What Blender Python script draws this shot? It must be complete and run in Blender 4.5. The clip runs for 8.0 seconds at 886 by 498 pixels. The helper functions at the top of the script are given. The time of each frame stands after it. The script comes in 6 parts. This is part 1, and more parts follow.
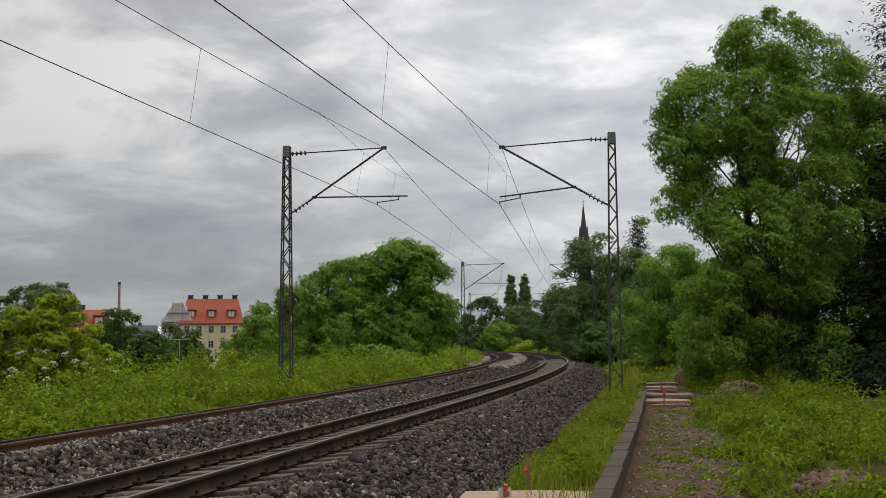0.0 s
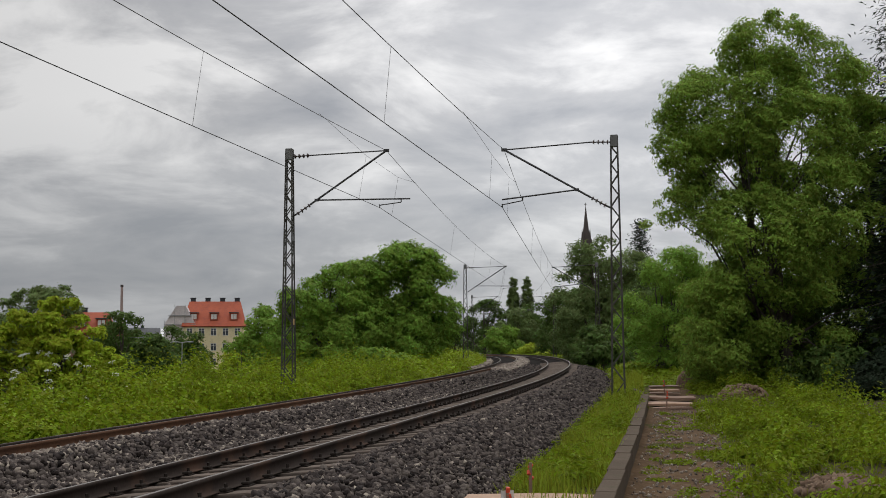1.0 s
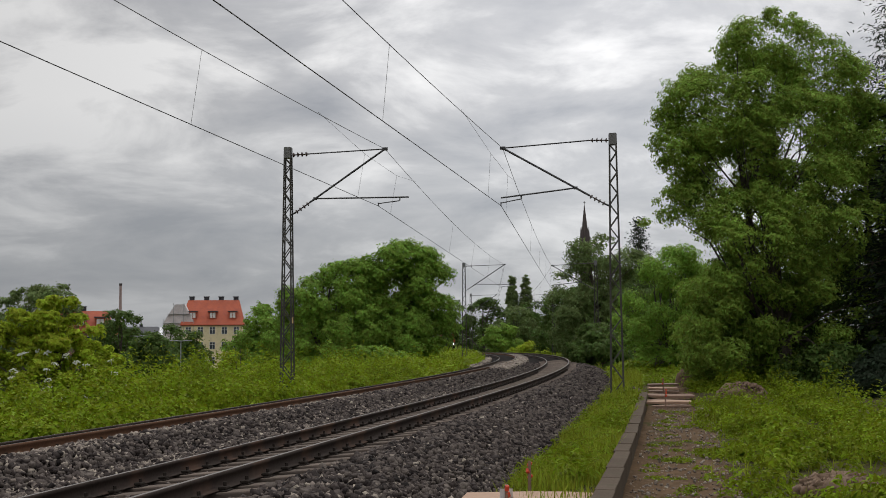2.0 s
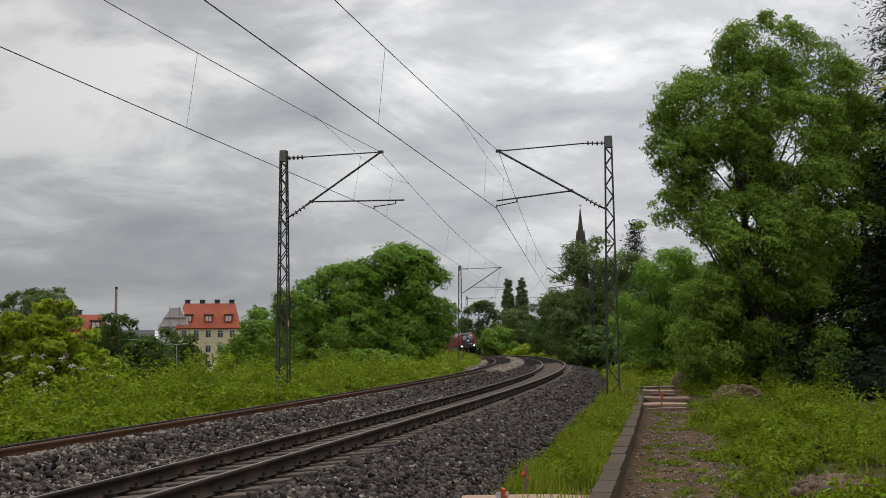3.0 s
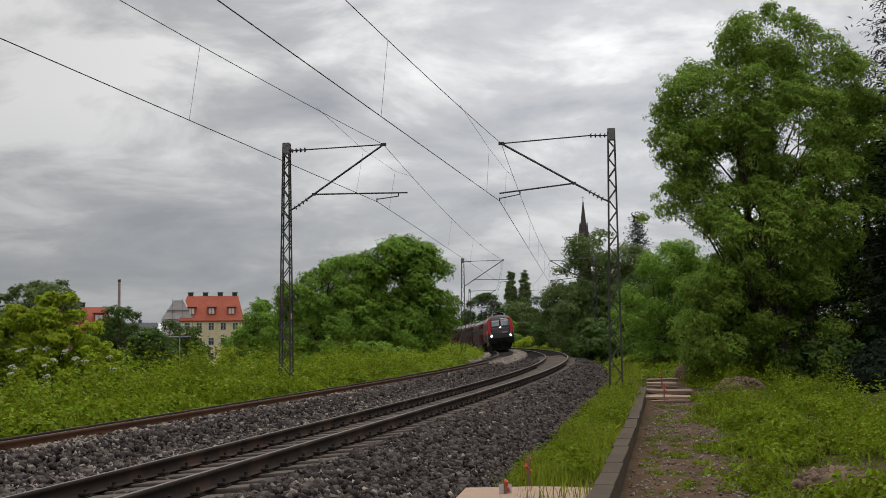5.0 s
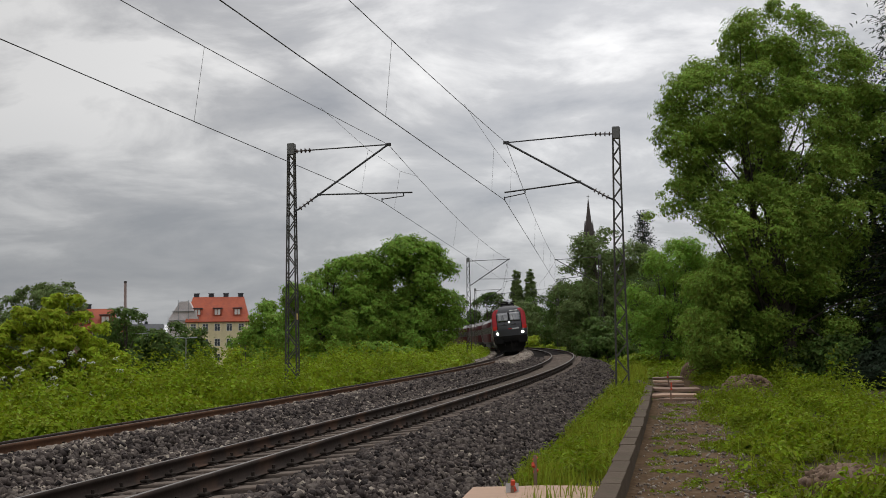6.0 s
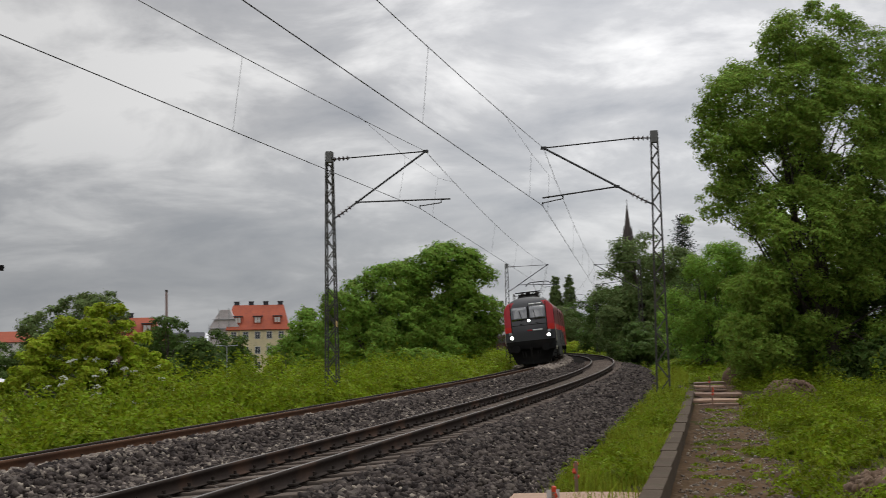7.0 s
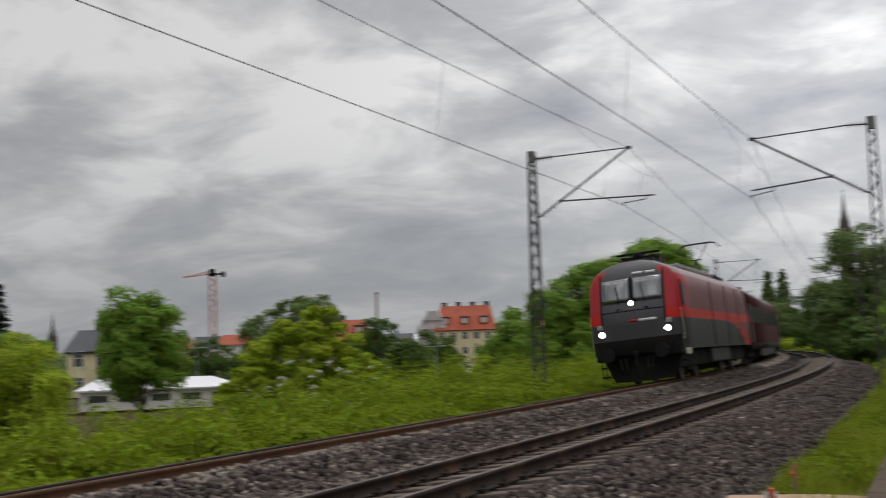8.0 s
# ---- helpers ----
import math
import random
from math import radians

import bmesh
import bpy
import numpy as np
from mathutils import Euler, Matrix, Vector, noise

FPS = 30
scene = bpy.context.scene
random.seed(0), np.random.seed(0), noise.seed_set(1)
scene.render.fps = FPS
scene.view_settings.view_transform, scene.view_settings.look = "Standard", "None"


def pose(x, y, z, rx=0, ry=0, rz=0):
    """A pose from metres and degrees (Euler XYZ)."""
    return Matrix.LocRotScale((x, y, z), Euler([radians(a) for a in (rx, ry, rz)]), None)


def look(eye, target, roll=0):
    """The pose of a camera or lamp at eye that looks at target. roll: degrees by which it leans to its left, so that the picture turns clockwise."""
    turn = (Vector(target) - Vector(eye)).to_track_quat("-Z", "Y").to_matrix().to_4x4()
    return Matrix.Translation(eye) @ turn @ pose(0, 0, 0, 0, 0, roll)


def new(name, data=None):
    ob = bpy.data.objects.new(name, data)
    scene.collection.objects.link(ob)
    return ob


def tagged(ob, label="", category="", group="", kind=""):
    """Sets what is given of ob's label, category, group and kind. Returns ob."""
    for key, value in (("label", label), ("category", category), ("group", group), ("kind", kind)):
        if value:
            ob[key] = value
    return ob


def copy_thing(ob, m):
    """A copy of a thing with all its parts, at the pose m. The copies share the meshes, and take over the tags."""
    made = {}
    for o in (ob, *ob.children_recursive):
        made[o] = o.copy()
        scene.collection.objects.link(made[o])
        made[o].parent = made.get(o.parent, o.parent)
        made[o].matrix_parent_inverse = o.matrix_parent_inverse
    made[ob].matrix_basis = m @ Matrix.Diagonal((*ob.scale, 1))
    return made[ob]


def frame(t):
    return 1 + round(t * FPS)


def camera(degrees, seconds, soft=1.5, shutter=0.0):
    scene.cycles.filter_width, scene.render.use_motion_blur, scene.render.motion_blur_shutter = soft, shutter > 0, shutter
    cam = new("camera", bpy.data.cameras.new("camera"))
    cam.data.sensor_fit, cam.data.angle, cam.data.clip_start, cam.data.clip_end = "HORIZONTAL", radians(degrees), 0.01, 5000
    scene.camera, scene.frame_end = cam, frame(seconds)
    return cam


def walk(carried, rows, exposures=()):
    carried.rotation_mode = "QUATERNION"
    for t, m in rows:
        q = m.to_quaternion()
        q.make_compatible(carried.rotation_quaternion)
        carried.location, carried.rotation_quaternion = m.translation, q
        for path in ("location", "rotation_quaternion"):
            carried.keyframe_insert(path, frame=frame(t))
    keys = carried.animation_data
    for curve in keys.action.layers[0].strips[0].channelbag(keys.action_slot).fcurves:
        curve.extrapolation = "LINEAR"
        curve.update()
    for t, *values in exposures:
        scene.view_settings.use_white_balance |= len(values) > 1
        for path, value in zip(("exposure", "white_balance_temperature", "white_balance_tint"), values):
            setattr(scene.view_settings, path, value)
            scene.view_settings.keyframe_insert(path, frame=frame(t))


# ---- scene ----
EYE = 1.303
cam = camera(41.95, 8.0, 0.9, 0.45)
PATH = [
    (0.0, -0.125, 4.647, -0.363), (0.5, -0.099, 4.582, -0.464), (1.0, -0.004, 4.783, -0.335),
    (1.5, 0.0, 4.65, -0.35), (3.0, -0.272, 4.846, -0.499), (3.5, -0.281, 4.769, -0.393),
    (4.0, -0.284, 4.795, -0.34), (4.5, -0.191, 4.526, -0.416), (6.0, 0.138, 4.459, -0.844),
    (6.5, 0.662, 4.679, -1.134), (7.0, 2.037, 4.808, -1.238), (7.2, 3.14, 4.827, -1.24),
    (7.5, 5.013, 4.749, -1.341), (7.6, 5.954, 4.764, -1.30), (7.8, 8.738, 4.85, -1.644),
    (8.0, 12.175, 5.045, -1.777)]


def camera_pose(yaw, pitch, roll):
    """Yaw to the left, pitch up, roll leaning left, in degrees."""
    return pose(0, 0, EYE, 0, 0, yaw) @ pose(0, 0, 0, 90 + pitch) @ pose(0, 0, 0, 0, 0, roll)


walk(cam, [(t, camera_pose(yaw, pitch, roll)) for t, yaw, pitch, roll in PATH])

# ---- light: an overcast sky, brightest ahead and high, and a very soft sun behind the cloud ----
SUN_YAW, SUN_UP = -11.0, 56.0
scene.view_settings.exposure = 0.0
world = bpy.data.worlds.new("overcast_sky")
scene.world = world
world.use_nodes = True


def build_sky():
    nt = world.node_tree
    nt.nodes.clear()
    N, L = nt.nodes.new, nt.links.new

    def math_node(op, a, b=None, c=None):
        n = N("ShaderNodeMath")
        n.operation = op
        for i, v in enumerate((a, b, c)):
            if v is None:
                continue
            if isinstance(v, (int, float)):
                n.inputs[i].default_value = v
            else:
                L(v, n.inputs[i])
        return n.outputs[0]
    out, bg = N("ShaderNodeOutputWorld"), N("ShaderNodeBackground")
    sky = N("ShaderNodeTexSky")
    sky.sky_type, sky.sun_disc = "NISHITA", False
    sky.sun_elevation, sky.sun_rotation = radians(SUN_UP), radians(-SUN_YAW)
    tc, sep = N("ShaderNodeTexCoord"), N("ShaderNodeSeparateXYZ")
    L(tc.outputs["Generated"], sep.inputs[0])
    x, y, z = sep.outputs
    up = math_node("MAXIMUM", z, 0.0)
    den = math_node("ADD", up, 0.30)
    com = N("ShaderNodeCombineXYZ")
    L(math_node("DIVIDE", x, den), com.inputs[0])
    L(math_node("DIVIDE", y, den), com.inputs[1])

    def noise_tex(scale, detail, rough, dist, off):
        mp, n = N("ShaderNodeMapping"), N("ShaderNodeTexNoise")
        mp.inputs["Location"].default_value = off
        mp.inputs["Scale"].default_value = (0.85, 1.0, 1)
        L(com.outputs[0], mp.inputs[0])
        L(mp.outputs[0], n.inputs["Vector"])
        n.inputs["Scale"].default_value, n.inputs["Detail"].default_value = scale, detail
        n.inputs["Roughness"].default_value, n.inputs["Distortion"].default_value = rough, dist
        return n.outputs["Fac"]
    big = noise_tex(1.3, 3, 0.5, 0.15, (3.1, 1.7, 0))
    small = noise_tex(3.6, 10, 0.57, 0.3, (7.3, 4.2, 2.0))
    cloud = math_node("ADD", math_node("MULTIPLY", big, 0.42), math_node("MULTIPLY", small, 0.68))
    ramp = N("ShaderNodeValToRGB")
    cr = ramp.color_ramp
    cr.elements[0].position, cr.elements[0].color = 0.405, (0.295, 0.302, 0.322, 1)
    cr.elements[1].position, cr.elements[1].color = 0.665, (0.785, 0.775, 0.765, 1)
    e = cr.elements.new(0.54)
    e.color = (0.455, 0.453, 0.46, 1)
    L(cloud, ramp.inputs[0])
    # brighter round the hidden sun and towards the zenith
    sd = (look((0, 0, 0), (-math.sin(radians(SUN_YAW)), math.cos(radians(SUN_YAW)), math.tan(radians(19))))
          @ Vector((0, 0, -1))).normalized()
    dot = math_node("ADD", math_node("ADD", math_node("MULTIPLY", x, sd.x), math_node("MULTIPLY", y, sd.y)), math_node("MULTIPLY", z, sd.z))
    glow = math_node("POWER", math_node("MAXIMUM", dot, 0.0), 16.0)
    high = math_node("MULTIPLY", math_node("MAXIMUM", math_node("SUBTRACT", up, 0.36), 0.0), 3.0)
    gain = math_node("ADD", math_node("ADD", math_node("MULTIPLY", glow, 0.66), 0.80), high)
    low = math_node("MINIMUM", math_node("MULTIPLY_ADD", up, 1.5, 0.80), 1.0)
    gain = math_node("MULTIPLY", gain, low)
    tint = N("ShaderNodeMixRGB")
    tint.inputs[0].default_value = 0.006
    L(ramp.outputs[0], tint.inputs[1])
    L(sky.outputs[0], tint.inputs[2])
    # dull blue-grey distance low down
    veil = N("ShaderNodeMixRGB")
    L(math_node("MULTIPLY", math_node("MAXIMUM", math_node("MULTIPLY_ADD", up, -5.0, 1.0), 0.0), 0.72), veil.inputs[0])
    L(tint.outputs[0], veil.inputs[1])
    veil.inputs[2].default_value = (0.405, 0.43, 0.465, 1)
    vm = N("ShaderNodeVectorMath")
    vm.operation = "SCALE"
    L(veil.outputs[0], vm.inputs[0])
    L(gain, vm.inputs["Scale"])
    L(vm.outputs[0], bg.inputs["Color"])
    bg.inputs["Strength"].default_value = 1.0
    L(bg.outputs[0], out.inputs["Surface"])


build_sky()
sun_data = bpy.data.lights.new("sun", "SUN")
sun_data.energy, sun_data.angle, sun_data.color = 1.0, radians(30), (1.0, 0.97, 0.92)
sun = new("sun", sun_data)
sun.matrix_world = look((0, 0, 60), (math.sin(radians(SUN_YAW)) * 10, -math.cos(radians(SUN_YAW)) * 10, 60 - 10 * math.tan(radians(SUN_UP))))


# ---- materials ----
def material(name, colour, rough=0.8, vary=0.3, scale=3.0, fine=40.0, bump=0.0, metal=0.0, island=0.0,
             stain=None, stain_amount=0.0, stain_scale=1.2, hue=0.0, translucent=0.0, random_object=0.0, stretch=(1, 1, 1), specular=0.5):
    """Base colour with coarse and fine variation, optional stains, per-piece variation, bump and translucency."""
    m = bpy.data.materials.new(name)
    m.use_nodes = True
    nt = m.node_tree
    N, L = nt.nodes.new, nt.links.new
    bsdf, out = nt.nodes["Principled BSDF"], nt.nodes["Material Output"]
    bsdf.inputs["Roughness"].default_value, bsdf.inputs["Metallic"].default_value = rough, metal
    bsdf.inputs["Specular IOR Level"].default_value = specular
    tc, mp = N("ShaderNodeTexCoord"), N("ShaderNodeMapping")
    mp.inputs["Scale"].default_value = stretch
    L(tc.outputs["Object"], mp.inputs[0])

    def tex(s, detail=5.0):
        n = N("ShaderNodeTexNoise")
        n.inputs["Scale"].default_value, n.inputs["Detail"].default_value = s, detail
        L(mp.outputs[0], n.inputs["Vector"])
        return n.outputs["Fac"]
    coarse, grain = tex(scale), tex(fine, 3.0)
    mix = N("ShaderNodeMath")
    mix.operation = "MULTIPLY_ADD"
    L(grain, mix.inputs[0])
    mix.inputs[1].default_value = 0.5
    half = N("ShaderNodeMath")
    half.operation = "MULTIPLY"
    L(coarse, half.inputs[0])
    half.inputs[1].default_value = 0.5
    L(half.outputs[0], mix.inputs[2])
    ramp = N("ShaderNodeMapRange")
    ramp.inputs["From Min"].default_value, ramp.inputs["From Max"].default_value = 0.3, 0.7
    ramp.inputs["To Min"].default_value, ramp.inputs["To Max"].default_value = 1 - vary, 1 + vary
    L(mix.outputs[0], ramp.inputs["Value"])
    value = ramp.outputs[0]
    if island or random_object:
        src = N("ShaderNodeNewGeometry").outputs["Random Per Island"] if island else N("ShaderNodeObjectInfo").outputs["Random"]
        amount = island or random_object
        r2, mul = N("ShaderNodeMapRange"), N("ShaderNodeMath")
        r2.inputs["To Min"].default_value, r2.inputs["To Max"].default_value = 1 - amount, 1 + amount
        L(src, r2.inputs["Value"])
        mul.operation = "MULTIPLY"
        L(value, mul.inputs[0])
        L(r2.outputs[0], mul.inputs[1])
        value = mul.outputs[0]
    hsv = N("ShaderNodeHueSaturation")
    hsv.inputs["Color"].default_value = (*colour, 1)
    L(value, hsv.inputs["Value"])
    if hue:
        hr = N("ShaderNodeMapRange")
        hr.inputs["To Min"].default_value, hr.inputs["To Max"].default_value = 0.5 - hue, 0.5 + hue
        L(N("ShaderNodeNewGeometry").outputs["Random Per Island"] if island else coarse, hr.inputs["Value"])
        L(hr.outputs[0], hsv.inputs["Hue"])
    col = hsv.outputs[0]
    if stain:
        sr, mx = N("ShaderNodeMapRange"), N("ShaderNodeMixRGB")
        sr.inputs["From Min"].default_value, sr.inputs["From Max"].default_value = 0.5, 0.66
        sr.inputs["To Max"].default_value = stain_amount
        L(tex(stain_scale, 7.0), sr.inputs["Value"])
        L(sr.outputs[0], mx.inputs[0])
        L(col, mx.inputs[1])
        mx.inputs[2].default_value = (*stain, 1)
        col = mx.outputs[0]
    L(col, bsdf.inputs["Base Color"])
    if bump:
        b = N("ShaderNodeBump")
        b.inputs["Strength"].default_value, b.inputs["Distance"].default_value = min(1.0, bump * 4), bump
        L(mix.outputs[0], b.inputs["Height"])
        L(b.outputs[0], bsdf.inputs["Normal"])
    if translucent:
        tr, ms = N("ShaderNodeBsdfTranslucent"), N("ShaderNodeMixShader")
        L(col, tr.inputs["Color"])
        ms.inputs[0].default_value = translucent
        L(bsdf.outputs[0], ms.inputs[1])
        L(tr.outputs[0], ms.inputs[2])
        L(ms.outputs[0], out.inputs["Surface"])
    return m


def glow_material(name, colour, strength):
    m = material(name, (0.9, 0.9, 0.88), 0.2, 0.0)
    b = m.node_tree.nodes["Principled BSDF"]
    b.inputs["Emission Color"].default_value, b.inputs["Emission Strength"].default_value = (*colour, 1), strength
    return m


def leaf_material(name, colour, vary=0.35):
    return material(name, colour, 0.62, 0.3, 0.35, 6.0, island=vary, hue=0.022, translucent=0.38, specular=0.08)


M_soil = material("weedy_soil", (0.06, 0.055, 0.022), 1.0, vary=0.5, scale=0.35, fine=9.0, bump=0.05, specular=0.05, stain=(0.12, 0.09, 0.06), stain_amount=0.5, stain_scale=0.3)
M_path = material("gravelly_earth", (0.088, 0.056, 0.032), 1.0, vary=0.5, scale=1.3, fine=24.0, bump=0.04, specular=0.05, stain=(0.16, 0.12, 0.085), stain_amount=0.5, stain_scale=9.0)
# bed far darker than its stones: shade of the gaps put into the colour
M_bed = material("shade_dark_ballast_bed", (0.011, 0.009, 0.008), 1.0, vary=0.55, scale=7.0, fine=26.0, bump=0.06, specular=0.05, stain=(0.03, 0.025, 0.022), stain_amount=0.5, stain_scale=13.0)
M_stone = material("ballast_stone", (0.060, 0.048, 0.043), 0.85, 0.35, 6.0, 60.0, 0.0, island=0.85, hue=0.02, specular=0.12)
M_stone_pale = material("pale_ballast_stone", (0.22, 0.185, 0.155), 0.9, 0.3, 6.0, 60.0, 0.0, island=0.45, hue=0.02, specular=0.12)
M_rail = material("rusty_rail_steel", (0.036, 0.026, 0.021), 0.85, vary=0.35, scale=2.0, fine=30.0, bump=0.003, specular=0.15, stain=(0.13, 0.07, 0.045), stain_amount=0.5)
M_rail_rust = material("brown_rail_steel", (0.12, 0.062, 0.036), 0.9, vary=0.35, scale=2.0, fine=30.0, bump=0.003, specular=0.15, stain=(0.07, 0.045, 0.035), stain_amount=0.5)
M_head = material("worn_rail_head", (0.13, 0.115, 0.105), 0.55, 0.2, 3.0, 50.0, metal=0.3)
M_sleeper = material("concrete_sleeper", (0.12, 0.096, 0.08), 1.0, vary=0.25, scale=3.0, fine=40.0, bump=0.01, specular=0.1, random_object=0.2, stain=(0.12, 0.09, 0.07), stain_amount=0.6, stain_scale=4.0)
M_clip = material("oily_fastening", (0.03, 0.024, 0.02), 0.9, vary=0.3, scale=5.0, fine=50.0, specular=0.1)
M_concrete = material("grey_trough_concrete", (0.10, 0.078, 0.06), 1.0, vary=0.25, scale=2.0, fine=35.0, bump=0.008, specular=0.05, random_object=0.08, stain=(0.07, 0.065, 0.045), stain_amount=0.5, stain_scale=3.0)
M_mast = material("weathered_mast_steel", (0.078, 0.075, 0.066), 0.7, 0.3, 2.5, 30.0, 0.002, metal=0.2, stain=(0.10, 0.075, 0.05), stain_amount=0.4)
M_mast_top = material("grey_mast_cap", (0.17, 0.17, 0.165), 0.6, 0.2, 2.5, 30.0, metal=0.2)
M_arm = material("dark_bracket_steel", (0.06, 0.06, 0.062), 0.6, 0.25, 3.0, 30.0, metal=0.2)
M_wire = material("copper_wire", (0.07, 0.068, 0.065), 0.6, 0.15, 1.0, 10.0, metal=0.3)
M_insulator = material("brown_insulator", (0.05, 0.032, 0.028), 0.3, 0.2, 6.0, 40.0)
M_bark = material("grey_brown_bark", (0.09, 0.075, 0.058), 0.95, 0.4, 2.0, 18.0, 0.02, stretch=(1, 1, 0.3))
M_ash = leaf_material("ash_leaf", (0.25, 0.36, 0.06))
M_green = leaf_material("broad_leaf", (0.21, 0.335, 0.05))
M_bright = leaf_material("bright_elder_leaf", (0.36, 0.44, 0.035))
# dark foliage; under the ash and in tree rows the colour carries shade
M_deep = leaf_material("deep_green_and_shaded_leaf", (0.095, 0.15, 0.035))
# near-black needles, also on leafy shrubs: deep shade is put into this colour
M_conifer_shade = leaf_material("conifer_needle_and_shade", (0.026, 0.04, 0.022))
M_far = leaf_material("far_leaf", (0.155, 0.21, 0.07))
M_weed = leaf_material("bramble_leaf", (0.205, 0.27, 0.014))
M_herb = leaf_material("nettle_leaf", (0.16, 0.212, 0.012))
M_grass = leaf_material("meadow_grass", (0.235, 0.275, 0.026))
M_blossom = material("cream_blossom", (0.62, 0.62, 0.5), 0.8, 0.15, 3.0, 20.0)


# ---- the track's line: metres along it, metres to the right of the near track's middle ----
CURVE_S = (-60, -25, 0, 40, 80, 120, 160, 210, 330, 620)
CURVE_K = (0.0, 0.0, -0.112, 0.201, 0.181, 0.116, 0.146, 0.186, 0.226, 0.226)
STEP = 0.5
LINE_S = np.arange(-60, 620, STEP)


def lay_line():
    heading = np.cumsum(np.interp(LINE_S, CURVE_S, CURVE_K) / 100) * STEP
    i0 = int(np.argmin(abs(LINE_S)))
    heading += radians(-11.13) - heading[i0]
    x, y = np.cumsum(-np.sin(heading) * STEP), np.cumsum(np.cos(heading) * STEP)
    return heading, x - x[i0] - 5.395, y - y[i0]


LINE_H, LINE_X, LINE_Y = lay_line()
GAP = 3.956
NEAR, FAR = (0.0, 0.0, 0.130), (-GAP, 0.007, 0.182)     # offset, height of the outer rail, cant


def grade(s):
    s = np.clip(s, -60, 260)
    return 0.322 * s / 100 - 0.212 * s ** 2 / 1e4


def on_line(s, o, z=0.0):
    """World place of (along, offset, height above the level of the near outer rail)."""
    h = np.interp(s, LINE_S, LINE_H)
    return Vector((np.interp(s, LINE_S, LINE_X) + math.cos(h) * o, np.interp(s, LINE_S, LINE_Y) + math.sin(h) * o, grade(s) + z))


def on_line_many(s, o, z):
    h = np.interp(s, LINE_S, LINE_H)
    return np.stack([np.interp(s, LINE_S, LINE_X) + np.cos(h) * o, np.interp(s, LINE_S, LINE_Y) + np.sin(h) * o, grade(s) + z], -1)


def track_pose(s, track, lift=0.0, back=False):
    """Pose with x across to the right, y along the line (or against it), z square to the canted rails, at their middle."""
    o, z, cant = track
    a, b = on_line(s, o - 0.75, z - cant), on_line(s, o + 0.75, z)
    x = (b - a).normalized()
    ahead = on_line(s + 0.5, o) - on_line(s - 0.5, o)
    up = x.cross(ahead).normalized()
    y = up.cross(x)
    if back:
        x, y = -x, -y
    m = Matrix((x, y, up)).transposed().to_4x4()
    m.translation = (a + b) / 2 + up * lift
    return m


# ---- mesh helpers ----
def part(name, bm, mat, parent=None, label=""):
    """Links a bmesh as one mesh object, under a thing or under a part."""
    me = bpy.data.meshes.new(name)
    bm.to_mesh(me)
    bm.free()
    for m in (mat if isinstance(mat, (list, tuple)) else [mat]):
        me.materials.append(m)
    ob = new(name, me)
    if parent is not None:
        ob.parent = parent
    if label:
        ob["label"] = label
    return ob


def shared(name, me, parent, m):
    ob = new(name, me)
    ob.parent = parent
    ob.matrix_basis = m
    return ob


def raw_mesh(name, verts, faces_flat, sides, mats, smooth=False, mat_index=None):
    """A mesh from numpy arrays, with faces of one number of sides."""
    me = bpy.data.meshes.new(name)
    nf = len(faces_flat) // sides
    me.vertices.add(len(verts))
    me.vertices.foreach_set("co", np.ascontiguousarray(verts, dtype=np.float32).ravel())
    me.loops.add(len(faces_flat))
    me.loops.foreach_set("vertex_index", np.ascontiguousarray(faces_flat, dtype=np.int32))
    me.polygons.add(nf)
    me.polygons.foreach_set("loop_start", np.arange(0, nf * sides, sides, dtype=np.int32))
    if mat_index is not None:
        me.polygons.foreach_set("material_index", np.ascontiguousarray(mat_index, dtype=np.int32))
    for m in (mats if isinstance(mats, (list, tuple)) else [mats]):
        me.materials.append(m)
    me.update(calc_edges=True)
    if smooth:
        me.polygons.foreach_set("use_smooth", np.ones(nf, dtype=bool))
    return me


def empty(name, m=None, label="", category="", group="", kind=""):
    ob = new(name)
    if m is not None:
        ob.matrix_basis = m
    return tagged(ob, label, category, group, kind)


def box(bm, x0, x1, y0, y1, z0, z1, m=None, bevel=0.0):
    made = bmesh.ops.create_cube(bm, size=1)
    t = Matrix.Translation(((x0 + x1) / 2, (y0 + y1) / 2, (z0 + z1) / 2)) @ Matrix.Diagonal((x1 - x0, y1 - y0, z1 - z0, 1))
    bmesh.ops.transform(bm, matrix=t if m is None else m @ t, verts=made["verts"])
    if bevel:
        edges = list({e for v in made["verts"] for e in v.link_edges})
        bmesh.ops.bevel(bm, geom=edges, offset=bevel, segments=2, affect="EDGES", profile=0.5)
    return made["verts"]


def bar(bm, a, b, r, sides=8, r2=None):
    """A round bar from a to b."""
    a, b = Vector(a), Vector(b)
    d = b - a
    made = bmesh.ops.create_cone(bm, cap_ends=True, segments=sides, radius1=r, radius2=r if r2 is None else r2, depth=d.length)
    bmesh.ops.transform(bm, matrix=Matrix.Translation((a + b) / 2) @ d.to_track_quat("Z", "Y").to_matrix().to_4x4(), verts=made["verts"])


def flat_bar(bm, a, b, w, t, normal=(0, 1, 0)):
    """A flat bar from a to b, w wide across normal and t thick along it."""
    a, b, n = Vector(a), Vector(b), Vector(normal).normalized()
    d = (b - a).normalized()
    side = d.cross(n).normalized()
    m = Matrix((side, n, d)).transposed().to_4x4()
    m.translation = (a + b) / 2
    L = (b - a).length / 2
    box(bm, -w / 2, w / 2, -t / 2, t / 2, -L, L, m)


